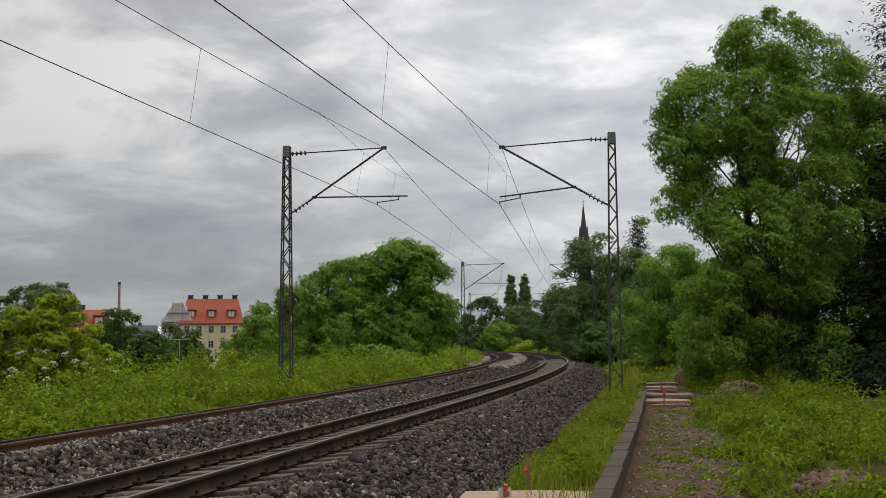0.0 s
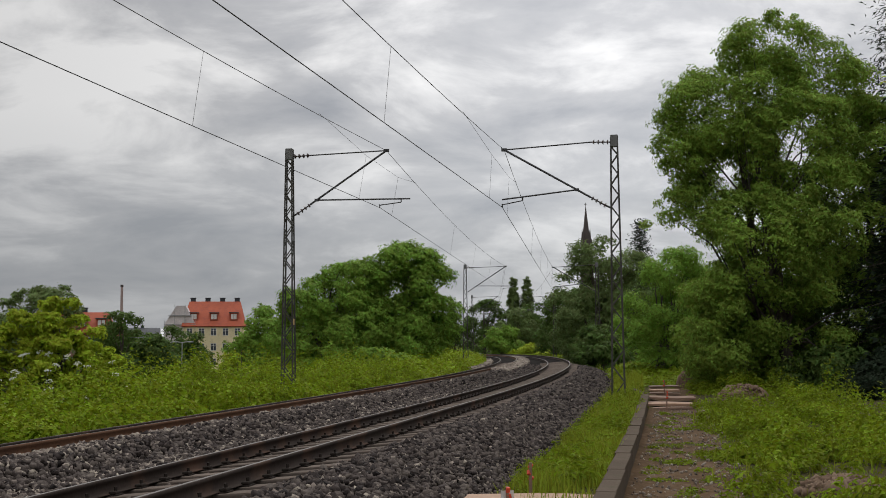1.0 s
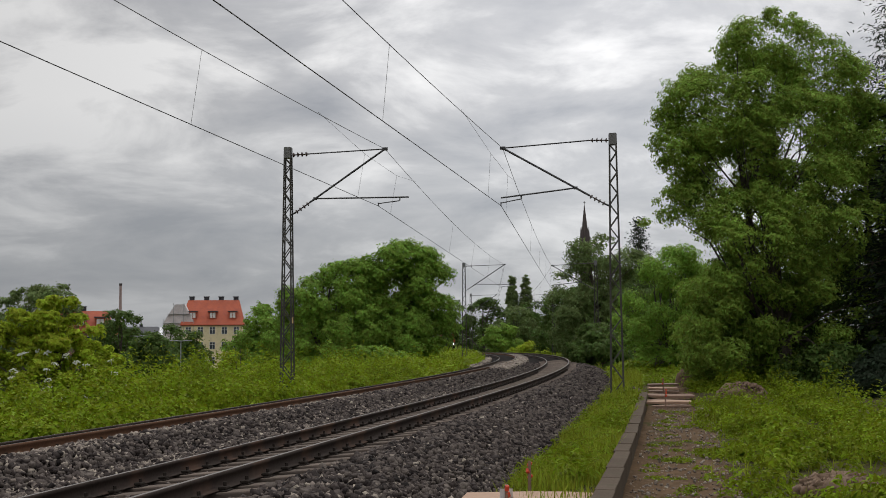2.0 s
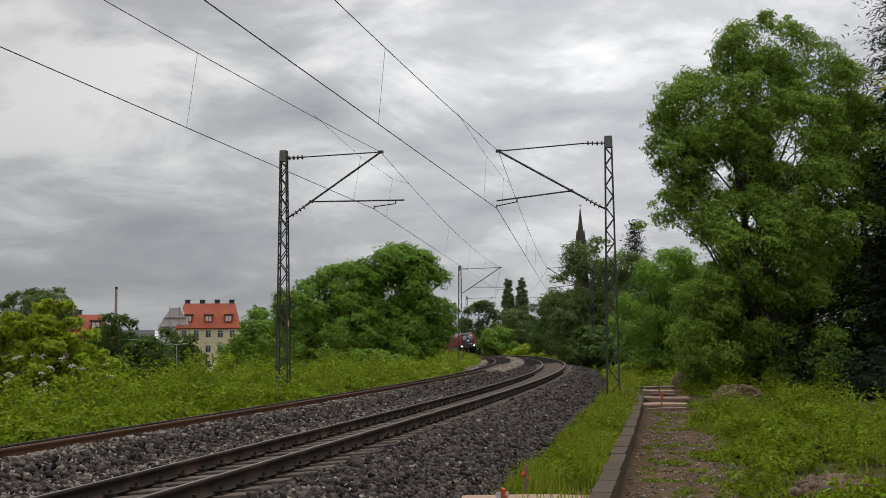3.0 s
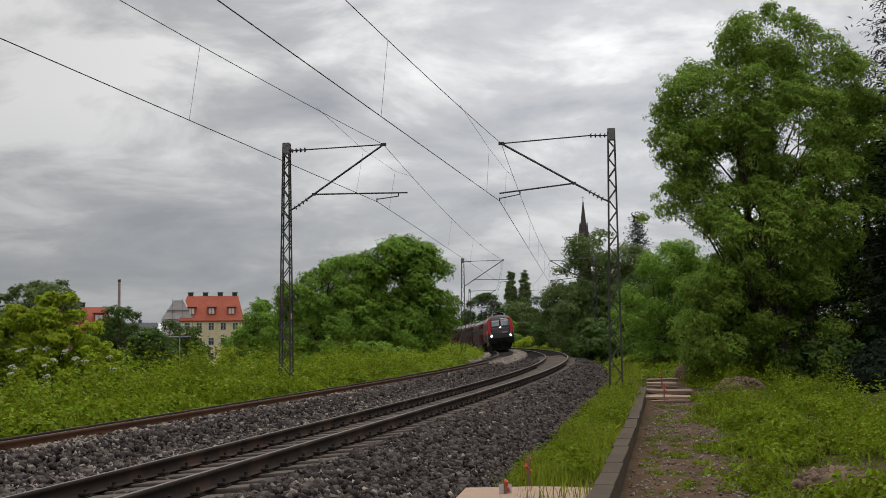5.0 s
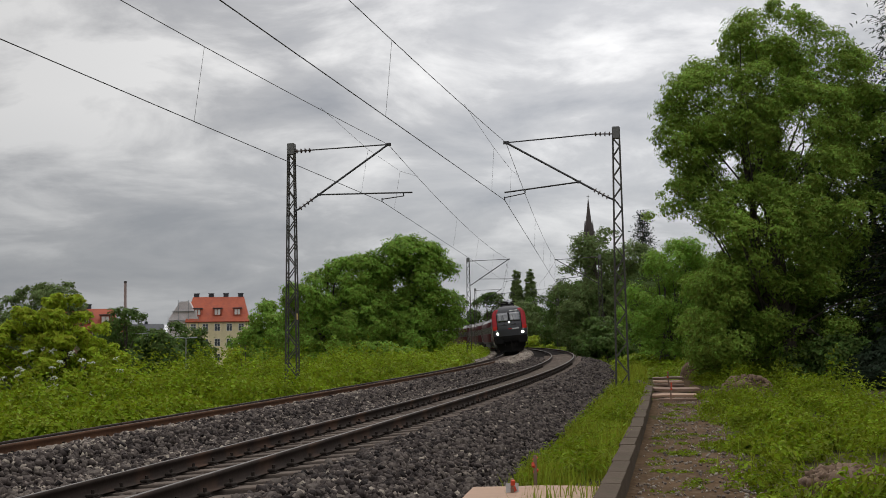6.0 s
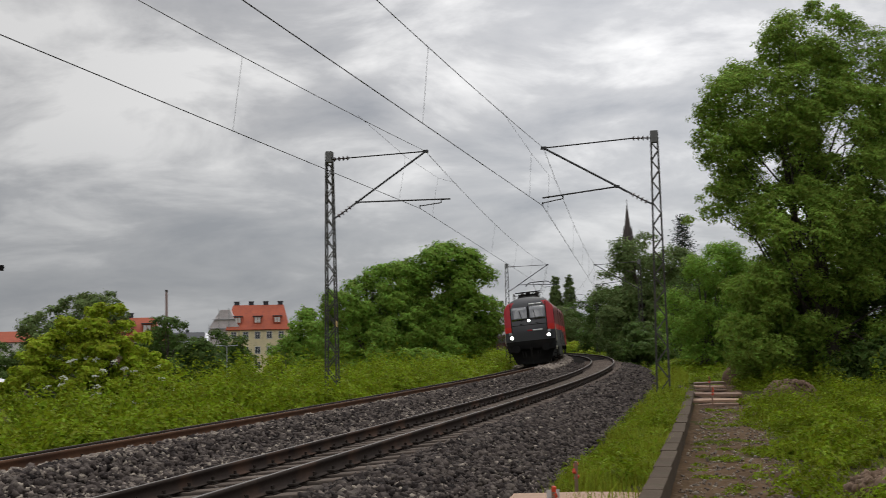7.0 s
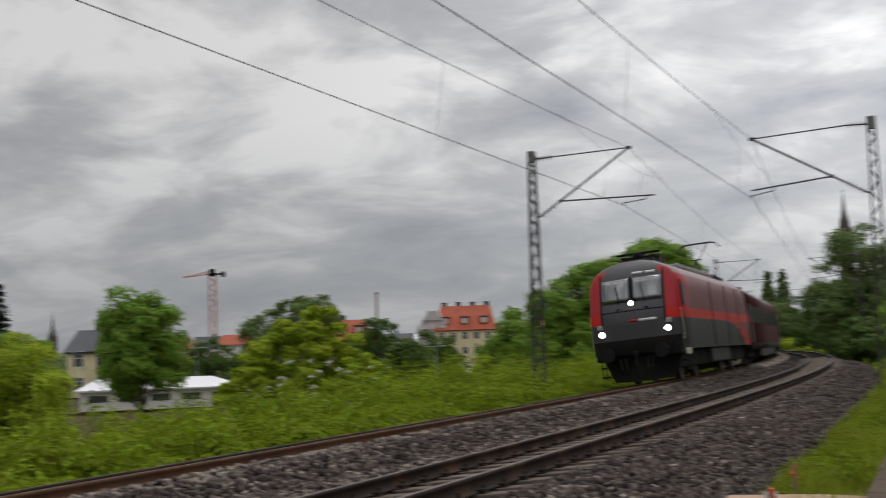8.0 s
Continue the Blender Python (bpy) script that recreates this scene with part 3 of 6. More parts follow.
def crown_points(rng, lobes, clumps, per, clump_r, shell=0.72, flat=0.7):
    """Leaf places on leafy boughs that sit on the outside of overlapping lobes; outward normals, and the boughs' centres."""
    lobes = np.asarray(lobes, float)
    weight = lobes[:, 3] * lobes[:, 4] + lobes[:, 3] * lobes[:, 5]
    boughs = max(30, clumps // 3)
    tries = boughs * 5
    pick = rng.choice(len(lobes), tries, p=weight / weight.sum())
    d = rng.normal(size=(tries, 3))
    d /= np.linalg.norm(d, axis=1, keepdims=True)
    rad = shell + (1.0 - shell) * rng.random((tries, 1)) ** 0.5
    inner = rng.random((tries, 1)) < 0.06
    rad = np.where(inner, rng.uniform(0.2, shell, (tries, 1)), rad)
    c = lobes[pick, :3] + d * rad * lobes[pick, 3:6]
    # boughs that would lie deep in another lobe are left out
    deep = np.full(tries, 9.0)
    for k, lobe in enumerate(lobes):
        r = np.linalg.norm((c - lobe[:3]) / lobe[3:6], axis=1)
        deep = np.minimum(deep, np.where(pick == k, 9.0, r))
    keep = np.flatnonzero((deep > 0.78) | inner[:, 0] | (rng.random(tries) < 0.08))[:boughs]
    c, d, own = c[keep], d[keep], lobes[pick[keep], 3]
    boughs = len(c)
    size = np.minimum(clump_r * 1.3, own * 0.6) * rng.uniform(0.55, 1.4, boughs)
    count = np.maximum(12, (clumps / boughs * per * (size / (clump_r * 1.3)) ** 2 * rng.uniform(0.7, 1.2, boughs)).astype(int))
    rep = np.repeat(np.arange(boughs), count)
    g = rng.normal(size=(len(rep), 3))
    g[:, 2] = np.where((g[:, 2] < -0.3) & (rng.random(len(rep)) < 0.6), -g[:, 2], g[:, 2])
    g += d[rep] * 0.45
    g /= np.linalg.norm(g, axis=1, keepdims=True)
    turn = rep * 2.399
    lump = 1 + 0.26 * np.sin(4.3 * g[:, 0] + turn) * np.sin(4.7 * g[:, 1] - turn) + 0.2 * np.sin(8.1 * g[:, 2] + 5.3 * g[:, 0] + 1.7 * turn)
    reach = lump * (0.66 + 0.34 * rng.random(len(rep)) ** 0.6) + rng.normal(0, 0.04, len(rep))
    p = c[rep] + g * (reach * size[rep])[:, None] * np.array([1, 1, 0.4 + 0.55 * flat])
    n = g * 1.1 + d[rep] * 0.2 + np.array([0, 0, 0.35])
    return p, n, c


def limb_mesh(rng, base, top, trunk_r, targets, forks=0.45):
    """A tapered, slightly crooked trunk and limbs that reach to the given places."""
    bm = bmesh.new()
    base, top = Vector(base), Vector(top)
    pts = [base.lerp(top, k / 5) + Vector(rng.normal(0, trunk_r * 0.5, 3)) * (1 if 0 < k < 5 else 0) for k in range(6)]
    pts[0].z -= 0.25
    for k in range(5):
        bar(bm, pts[k], pts[k + 1], trunk_r * (1.25 - 0.2 * k), 9, trunk_r * (1.25 - 0.2 * (k + 1)))
    for q in targets:
        q = Vector(q)
        u = float(np.clip((q.z - base.z) / max(0.1, top.z - base.z) - forks + rng.uniform(-0.1, 0.1), 0.18, 0.97))
        k = min(4, int(u * 5))
        a = pts[k].lerp(pts[k + 1], u * 5 - k)
        mid = a.lerp(q, 0.5) + Vector((0, 0, 0.12 * (q - a).length)) + Vector(rng.normal(0, 0.06, 3)) * (q - a).length
        r = trunk_r * (0.36 - 0.2 * u) + 0.008
        bar(bm, a, mid, r, 6, r * 0.6)
        bar(bm, mid, q, r * 0.6, 5, r * 0.15)
    return bm


def tree(place, lobes, clumps, per, clump_r, leaf, mat, seed, label, trunk_r=0.18, top=None, name="tree", category="tree", limbs=26, shell=0.72, stems=1, flat=0.7, group=""):
    """place: the foot. lobes: (x, y, z, rx, ry, rz) from the foot."""
    rng = np.random.default_rng(seed)
    thing = empty(name, Matrix.Translation(place), label, category, group)
    p, n, c = crown_points(rng, lobes, clumps, per, clump_r, shell, flat)
    keep = p[:, 2] > 0.05
    crown = new("crown", leaf_mesh("crown", leaves(rng, p[keep], n[keep], leaf[0], leaf[1]), mat, place[1] > 58))
    crown.parent = thing
    lo = np.asarray(lobes, float)
    tz = top or float((lo[:, 2] + lo[:, 5] * 0.3).max())
    for k in range(stems):
        sel = c[rng.choice(len(c), limbs // stems)]
        foot = (0, 0, 0) if stems == 1 else (rng.normal(0, 0.35), rng.normal(0, 0.35), 0)
        hi = (lo[:, 0].mean() + (rng.normal(0, 0.8) if stems > 1 else 0), lo[:, 1].mean(), tz)
        part("trunk" if stems == 1 else "stem", limb_mesh(rng, foot, hi, trunk_r, sel), M_bark, thing)
    return thing


def conifer(place, height, radius, tiers, mat, seed, label, leaf=(0.5, 0.16)):
    rng = np.random.default_rng(seed)
    thing = empty("conifer", Matrix.Translation(place), label, "tree")
    bm = bmesh.new()
    bar(bm, (0, 0, -0.3), (0, 0, height), height * 0.018, 8, 0.02)
    P, Nn = [], []
    for k in range(tiers):
        u = (k + 0.4) / tiers
        z, r = height * (0.08 + 0.92 * u), radius * (1 - u) ** 0.8 + 0.15
        nb = int(7 + 5 * (1 - u))
        for j in range(nb):
            a = 2 * math.pi * (j + rng.random()) / nb
            rr = r * rng.uniform(0.7, 1.15)
            tip = np.array([math.cos(a) * rr, math.sin(a) * rr, z - rr * 0.22])
            bar(bm, (0, 0, z), tip, 0.025, 4, 0.006)
            m = max(8, int(26 * rr / radius + 10))
            t = rng.random(m) ** 0.7
            q = np.array([0, 0, z]) * (1 - t[:, None]) + tip * t[:, None] + rng.normal(0, 0.09 * radius, (m, 3)) * np.array([1, 1, 0.6])
            q[:, 2] -= rng.random(m) * 0.12 * rr
            P.append(q)
            Nn.append(np.tile([math.cos(a) * 0.3, math.sin(a) * 0.3, 1.0], (m, 1)))
    part("trunk", bm, M_bark, thing)
    P, Nn = np.concatenate(P), np.concatenate(Nn)
    ob = new("crown", leaf_mesh("crown", leaves(rng, P, Nn, leaf[0], leaf[1], 0.8), mat))
    ob.parent = thing
    return thing


def weeds(name, mat, s0, s1, o0, o1, count, per, radius, height, leaf, seed, label, power=1.0, z_of=None, category="undergrowth", density=None):
    """A stretch of low leafy plants along the line, in mounds of uneven height."""
    rng = np.random.default_rng(seed)
    s = s0 + (s1 - s0) * rng.random(count) ** power
    o = rng.uniform(o0, o1, count)
    if density is not None:
        keep = rng.random(count) < density(s, o)
        s, o = s[keep], o[keep]
        count = len(s)
    h = height(s, o) * rng.uniform(0.6, 1.25, count) * (0.82 + 0.22 * np.sin(s * 0.9 + o * 0.6) * np.cos(o * 1.3 - s * 0.35) + 0.22 * np.sin(s * 3.1 - o * 1.7) * np.sin(o * 2.9 + s * 1.3))
    base = on_line_many(s, o, 0 * s)
    base[:, 2] = (z_of or ground_z)(s, o)
    rep = np.repeat(np.arange(count), per)
    g = rng.normal(size=(len(rep), 3))
    g /= np.linalg.norm(g, axis=1, keepdims=True)
    g *= rng.random((len(rep), 1)) ** 0.4
    p = base[rep] + g * np.array([radius, radius, 0.0])
    p[:, 2] += h[rep] * (0.2 + 0.8 * rng.random(len(rep)) ** 0.5) * (1 - 0.35 * (g[:, 0] ** 2 + g[:, 1] ** 2))
    n = g * np.array([0.6, 0.6, 0]) + np.array([0, 0, 0.9])
    return tagged(new(name, leaf_mesh(name, leaves(rng, p, n, leaf[0], leaf[1]), mat, s0 > 40)), label, category, kind="stuff")


def mounds(name, mat, s0, s1, o0, o1, count, per, radius, height, leaf, seed, label, power=1.0, density=None, upright=0.45, category="undergrowth"):
    """Bushy plants in rounded, uneven mounds along the line: leaves on their domes, thinner and lower inside."""
    rng = np.random.default_rng(seed)
    s = s0 + (s1 - s0) * rng.random(count) ** power
    o = rng.uniform(o0, o1, count)
    if density is not None:
        keep = rng.random(count) < density(s, o)
        s, o = s[keep], o[keep]
        count = len(s)
    base = on_line_many(s, o, 0 * s)
    base[:, 2] = ground_z(s, o)
    r = radius * rng.uniform(0.5, 1.35, count) * np.interp(s, (s0, s1), (0.85, 1.2))
    h = height(s, o) * rng.uniform(0.4, 1.35, count)
    n_leaf = np.maximum(10, (per * (r / radius) ** 1.5 * rng.uniform(0.7, 1.2, count)).astype(int))
    rep = np.repeat(np.arange(count), n_leaf)
    g = rng.normal(size=(len(rep), 3))
    g[:, 2] = np.abs(g[:, 2]) * 1.1
    g /= np.linalg.norm(g, axis=1, keepdims=True)
    depth = 0.6 + 0.4 * rng.random((len(rep), 1)) ** 0.6
    lump = 1 + 0.28 * np.sin(5 * g[:, 0] + 7 * rep) * np.sin(5 * g[:, 1] + 3 * rep) + 0.2 * np.sin(9 * g[:, 2] + rep)
    p = base[rep] + g * depth * lump[:, None] * np.stack([r[rep], r[rep], h[rep]], -1)
    n = g * np.array([0.9, 0.9, 0.6]) + np.array([0, 0, upright])
    return tagged(new(name, leaf_mesh(name, leaves(rng, p, n, leaf[0], leaf[1]), mat, s0 > 40)), label, category, kind="stuff")


def grass(name, mat, s0, s1, o0, o1, count, height, width, seed, label, power=1.0, density=None):
    rng = np.random.default_rng(seed)
    s = s0 + (s1 - s0) * rng.random(count) ** power
    o = rng.uniform(o0, o1, count)
    if density is not None:
        keep = rng.random(count) < density(s, o)
        s, o = s[keep], o[keep]
        count = len(s)
    P = on_line_many(s, o, 0 * s)
    P[:, 2] = ground_z(s, o) - 0.02
    h = height * rng.uniform(0.45, 1.25, (count, 1)) * (0.75 + 0.35 * np.sin(s * 1.7 + 2 * o) * np.sin(o * 2.2 - s * 0.8))[:, None]
    a = rng.uniform(0, 2 * math.pi, count)
    out = np.stack([np.cos(a), np.sin(a), 0 * a], -1)
    side = np.stack([-np.sin(a), np.cos(a), 0 * a], -1) * (width * rng.uniform(0.6, 1.4, (count, 1)))
    lean = rng.uniform(0.05, 0.55, (count, 1))
    up = np.array([0, 0, 1.0])
    mid = P + up * h * 0.6 + out * h * lean * 0.35
    tip = P + up * h * (1.0 - 0.25 * lean) + out * h * lean
    V = np.stack([P - side, P + side, mid + side * 0.8, mid - side * 0.8, tip], 1).reshape(-1, 3)
    F = (np.arange(count)[:, None] * 5 + np.array([0, 1, 2, 0, 2, 3, 3, 2, 4])).ravel()
    return tagged(new(name, raw_mesh(name, V, F, 3, mat)), label, "grass", kind="stuff")


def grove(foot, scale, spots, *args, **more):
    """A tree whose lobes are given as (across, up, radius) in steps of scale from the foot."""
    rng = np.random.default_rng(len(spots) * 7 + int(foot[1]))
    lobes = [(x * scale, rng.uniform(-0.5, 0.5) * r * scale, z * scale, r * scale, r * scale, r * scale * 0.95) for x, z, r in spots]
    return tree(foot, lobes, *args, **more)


# right of the line
ASH = [(0.37, 11.5, 1.75), (-1.25, 11.0, 1.35), (-2.3, 9.7, 1.2), (1.8, 10.6, 1.65), (-0.8, 9.6, 2.1), (0.95, 8.6, 2.2), (-3.1, 8.5, 0.75), (-3.75, 7.7, 0.5),
       (-0.8, 7.1, 1.9), (-3.5, 6.7, 0.6), (-4.15, 6.1, 0.32), (-2.4, 6.5, 0.75), (1.2, 6.2, 2.0), (-1.0, 5.0, 1.7), (0.7, 4.1, 1.8), (-1.2, 3.0, 1.6), (0.4, 2.1, 1.5),
       (-1.7, 1.8, 1.1), (-0.9, 13.1, 0.35), (0.5, 13.2, 0.42), (2.5, 10.4, 0.7), (2.4, 8.9, 1.4), (1.7, 3.4, 1.3)]
grove((11.5, 40.0, -0.5), 1.0, ASH, 1200, 150, 0.42, (0.142, 0.06), M_ash, 21, "tall ash tree with dense feathery green foliage", 0.14, 10.5, limbs=66, stems=3, shell=0.84)
grove((10.5, 41.2, -0.5), 1.0, [(0.2, 3.7, 1.0), (-0.8, 3.0, 1.0), (0.9, 3.1, 1.1), (0, 2.1, 1.3), (-1.2, 1.7, 1.0), (1.1, 1.6, 1.1)], 330, 70, 0.42, (0.19, 0.08), M_ash, 121, "leafy young ash in front of the tall one", 0.07, 4.6, stems=3, limbs=24)
conifer((15.9, 38.6, -0.5), 11.5, 2.7, 26, M_conifer_shade, 122, "spruce beside the ash, deep shade put into its near-black colour", (0.36, 0.13))
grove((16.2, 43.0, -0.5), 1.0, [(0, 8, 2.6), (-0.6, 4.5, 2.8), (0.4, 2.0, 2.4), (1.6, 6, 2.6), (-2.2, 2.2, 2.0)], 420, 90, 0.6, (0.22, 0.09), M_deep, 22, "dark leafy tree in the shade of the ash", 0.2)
conifer((18.6, 46.0, -0.5), 17.5, 3.9, 38, M_conifer_shade, 23, "dark spruce behind the ash tree", (0.27, 0.075))
conifer((22.5, 50.0, -0.5), 15.0, 3.9, 32, M_conifer_shade, 123, "dark spruce behind the ash tree", (0.3, 0.09))
grove((11.85, 62.0, -0.5), 1.14, [(0.5, 4.4, 1.5), (-1.0, 2.9, 1.4), (1.3, 3.2, 1.7), (-0.4, 1.2, 1.4), (0.9, 5.0, 0.9), (1.8, 1.4, 1.5), (-0.2, 3.9, 1.3)], 520, 85, 0.46, (0.2, 0.075), M_green, 24, "slender young trees beside the line", 0.07, 5.4, stems=5, limbs=30)
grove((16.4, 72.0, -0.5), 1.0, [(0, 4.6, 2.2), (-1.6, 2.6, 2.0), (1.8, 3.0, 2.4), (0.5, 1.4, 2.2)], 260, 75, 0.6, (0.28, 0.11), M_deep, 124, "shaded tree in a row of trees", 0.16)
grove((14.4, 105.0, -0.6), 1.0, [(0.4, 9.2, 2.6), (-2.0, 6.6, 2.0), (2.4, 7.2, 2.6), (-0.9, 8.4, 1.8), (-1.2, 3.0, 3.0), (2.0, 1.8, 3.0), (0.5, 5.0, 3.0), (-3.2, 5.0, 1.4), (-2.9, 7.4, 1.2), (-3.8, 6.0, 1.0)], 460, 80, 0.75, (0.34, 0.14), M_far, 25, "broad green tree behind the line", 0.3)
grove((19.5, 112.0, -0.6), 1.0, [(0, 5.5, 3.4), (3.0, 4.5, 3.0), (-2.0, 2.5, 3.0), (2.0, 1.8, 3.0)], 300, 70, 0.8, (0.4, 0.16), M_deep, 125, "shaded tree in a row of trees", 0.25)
conifer((21.4, 125.0, -0.6), 15.4, 3.8, 30, M_conifer_shade, 26, "dark spruce rising over the other trees", (0.42, 0.13))
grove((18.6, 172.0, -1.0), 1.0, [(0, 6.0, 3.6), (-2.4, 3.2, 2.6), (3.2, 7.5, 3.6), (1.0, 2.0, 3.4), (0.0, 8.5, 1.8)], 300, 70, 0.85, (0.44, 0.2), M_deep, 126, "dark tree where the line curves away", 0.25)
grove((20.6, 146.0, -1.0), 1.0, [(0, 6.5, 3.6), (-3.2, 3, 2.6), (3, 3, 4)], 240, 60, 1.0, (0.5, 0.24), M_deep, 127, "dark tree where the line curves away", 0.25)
grove((9.3, 17.2, -0.5), 1.0, [(-2.45, 5.75, 0.3), (-2.2, 5.2, 0.3), (-1.7, 5.6, 0.5), (-1.0, 4.9, 0.8), (0, 5.2, 1.4), (0.8, 4.2, 1.3)], 170, 60, 0.26, (0.085, 0.035), M_bright, 366, "young tree whose outer twigs reach towards the path", 0.07, 5.2, limbs=30)
# straight ahead, beyond the curve
for k, (x, y, h, r, mat) in enumerate(((8.6, 238, 12.0, 4.6, M_deep), (14.5, 230, 9.6, 4.4, M_far), (19.0, 244, 12.6, 4.8, M_deep), (24.5, 228, 11.6, 4.6, M_deep), (2.6, 250, 11.6, 4.8, M_deep), (-4.0, 244, 12.6, 4.8, M_deep), (29, 240, 13.5, 5.0, M_deep), (11.5, 222, 6.6, 3.2, M_green))):
    grove((x, y, -2.6), r, [(0, h / r - 0.5, 0.75), (-0.55, h / r - 1.1, 0.7), (0.6, h / r - 1.0, 0.75), (0.1, 0.55, 0.95), (-0.5, 0.4, 0.7)], 170, 60, 1.0, (0.62, 0.3), mat, 300 + k, "far tree closing the view beyond the curve", 0.25, group="far trees beyond the curve")
grove((14.2, 196.0, -1.7), 1.0, [(0, 1.3, 1.5), (-1.8, 1.0, 1.2), (2.0, 1.2, 1.4)], 120, 55, 0.6, (0.4, 0.2), M_bright, 310, "light green shrub beside the curve", 0.08, stems=3)
for k, (x, y) in enumerate(((15.9, 262.0), (19.0, 262.0))):
    tree((x, y, -3), [(0, 0, 16.2, 0.8, 0.8, 3.6), (0, 0, 12, 1.2, 1.2, 5.4), (0.1, 0, 7, 1.3, 1.3, 5)], 900, 36, 0.42, (0.36, 0.17), M_far, 320 + k, "slim columnar poplar on the horizon", 0.2, 17, group="pair of poplars")
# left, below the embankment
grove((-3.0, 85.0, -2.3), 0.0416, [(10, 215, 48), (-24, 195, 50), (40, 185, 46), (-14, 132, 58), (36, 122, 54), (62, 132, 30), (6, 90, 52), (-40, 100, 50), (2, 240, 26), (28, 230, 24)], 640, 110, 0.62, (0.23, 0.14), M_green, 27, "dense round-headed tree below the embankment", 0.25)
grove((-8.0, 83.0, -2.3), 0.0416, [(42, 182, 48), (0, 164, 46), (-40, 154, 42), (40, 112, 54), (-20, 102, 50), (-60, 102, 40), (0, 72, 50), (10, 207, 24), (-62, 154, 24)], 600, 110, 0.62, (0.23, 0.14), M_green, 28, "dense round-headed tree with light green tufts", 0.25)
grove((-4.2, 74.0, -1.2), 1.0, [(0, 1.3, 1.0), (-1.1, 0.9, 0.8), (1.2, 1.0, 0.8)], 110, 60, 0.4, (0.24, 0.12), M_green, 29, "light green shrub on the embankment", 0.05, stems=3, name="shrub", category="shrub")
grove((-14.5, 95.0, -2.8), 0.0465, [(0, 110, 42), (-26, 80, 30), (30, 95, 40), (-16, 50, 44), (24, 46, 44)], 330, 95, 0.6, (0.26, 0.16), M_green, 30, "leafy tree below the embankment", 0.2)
for k, (x, y, h, r, mat) in enumerate(((-29.8, 108.0, 7.0, 2.4, M_deep), (-26.8, 112.0, 5.6, 2.2, M_deep), (-23.7, 108.0, 5.0, 1.4, M_deep), (-33.5, 118.0, 6.2, 2.6, M_deep), (-25.0, 100.0, 4.6, 1.8, M_deep), (-19.0, 118.0, 5.2, 2.6, M_deep), (-46, 120, 5.8, 3.4, M_far), (-52, 118, 5.6, 3.6, M_deep), (-41.5, 116, 5.2, 3.2, M_deep), (-58, 128, 5.4, 3.4, M_far))):
    grove((x, y, -2.9), r, [(0, h / r - 0.55, 0.75), (-0.55, h / r - 1.15, 0.75), (0.55, h / r - 1.2, 0.75), (0.1, 0.5, 0.95), (-0.5, 0.4, 0.7)], 190, 70, 0.6, (0.38, 0.17), mat, 340 + k, "dark green tree among the gardens", 0.18, group="garden trees")
grove((-64.8, 180.0, -2.6), 1.0, [(0, 9.0, 4.4), (4.4, 9.6, 4.0), (-4.4, 7.2, 3.6), (2, 4.4, 5.0), (-3, 3.6, 4)], 330, 70, 1.1, (0.6, 0.28), M_far, 360, "broad tree in the town", 0.4)
ELDER = [(0.15, 4.1, 0.42), (-0.1, 3.6, 0.55), (0.55, 3.35, 0.5), (-0.8, 3.3, 0.5), (-1.35, 2.9, 0.5), (0.2, 2.9, 0.75), (1.1, 2.95, 0.45), (1.45, 2.6, 0.45), (-0.8, 2.4, 0.7), (0.9, 2.2, 0.65), (-1.75, 2.2, 0.6),
         (1.75, 2.0, 0.45), (0.0, 1.8, 0.9), (-1.2, 1.5, 0.8), (1.2, 1.4, 0.75), (2.1, 1.4, 0.55), (-2.2, 1.4, 0.7), (0.2, 0.9, 0.9), (2.6, 1.0, 0.5), (-2.7, 1.0, 0.6)]
grove((-11.6, 34.0, -1.5), 1.0, ELDER, 620, 72, 0.23, (0.17, 0.075), M_bright, 361, "bright green elder bush with cream flower heads", 0.05, 3.2, stems=4, name="elder_bush", category="shrub", limbs=40, flat=0.35)
grove((-8.2, 45.0, -1.2), 1.0, [(0, 1.9, 0.32), (0.2, 1.4, 0.45), (-0.4, 1.1, 0.5), (-0.3, 2.05, 0.2)], 90, 40, 0.26, (0.15, 0.07), M_bright, 362, "slim pale green shrub among brambles", 0.03, 2.4, stems=3, name="shrub", category="shrub")
grove((-24.9, 49.0, -1.9), 1.0, [(0, 5.1, 1.25), (-0.9, 4.2, 1.1), (0.8, 4.3, 1.1), (0.0, 3.2, 1.5), (-0.7, 2.6, 1.0), (0.9, 2.8, 1.0)], 330, 70, 0.42, (0.22, 0.10), M_green, 363, "round young tree on a bare trunk", 0.11, 4.6, shell=0.5)
grove((-24.2, 38.0, -1.8), 1.0, [(0, 2.9, 1.1), (-1.0, 2.3, 1.1), (0.7, 2.0, 1.0), (-0.2, 1.2, 1.2), (-1.6, 1.2, 1.1)], 280, 65, 0.42, (0.18, 0.08), M_bright, 364, "light green bushy tree beside the line", 0.09, stems=3)
grove((-32.1, 50.7, -2.0), 1.0, [(0, 3.7, 1.0), (-1.0, 3.2, 1.1), (0.5, 2.4, 1.1), (-0.6, 1.6, 1.2), (0.8, 1.3, 1.0), (-1.5, 1.9, 1.1)], 260, 65, 0.42, (0.2, 0.09), M_green, 368, "leafy young tree beside a light green one", 0.09, stems=3)
conifer((-44.0, 66.9, -3.0), 9.6, 1.5, 22, M_conifer_shade, 365, "slim dark conifer in a garden", (0.4, 0.16))


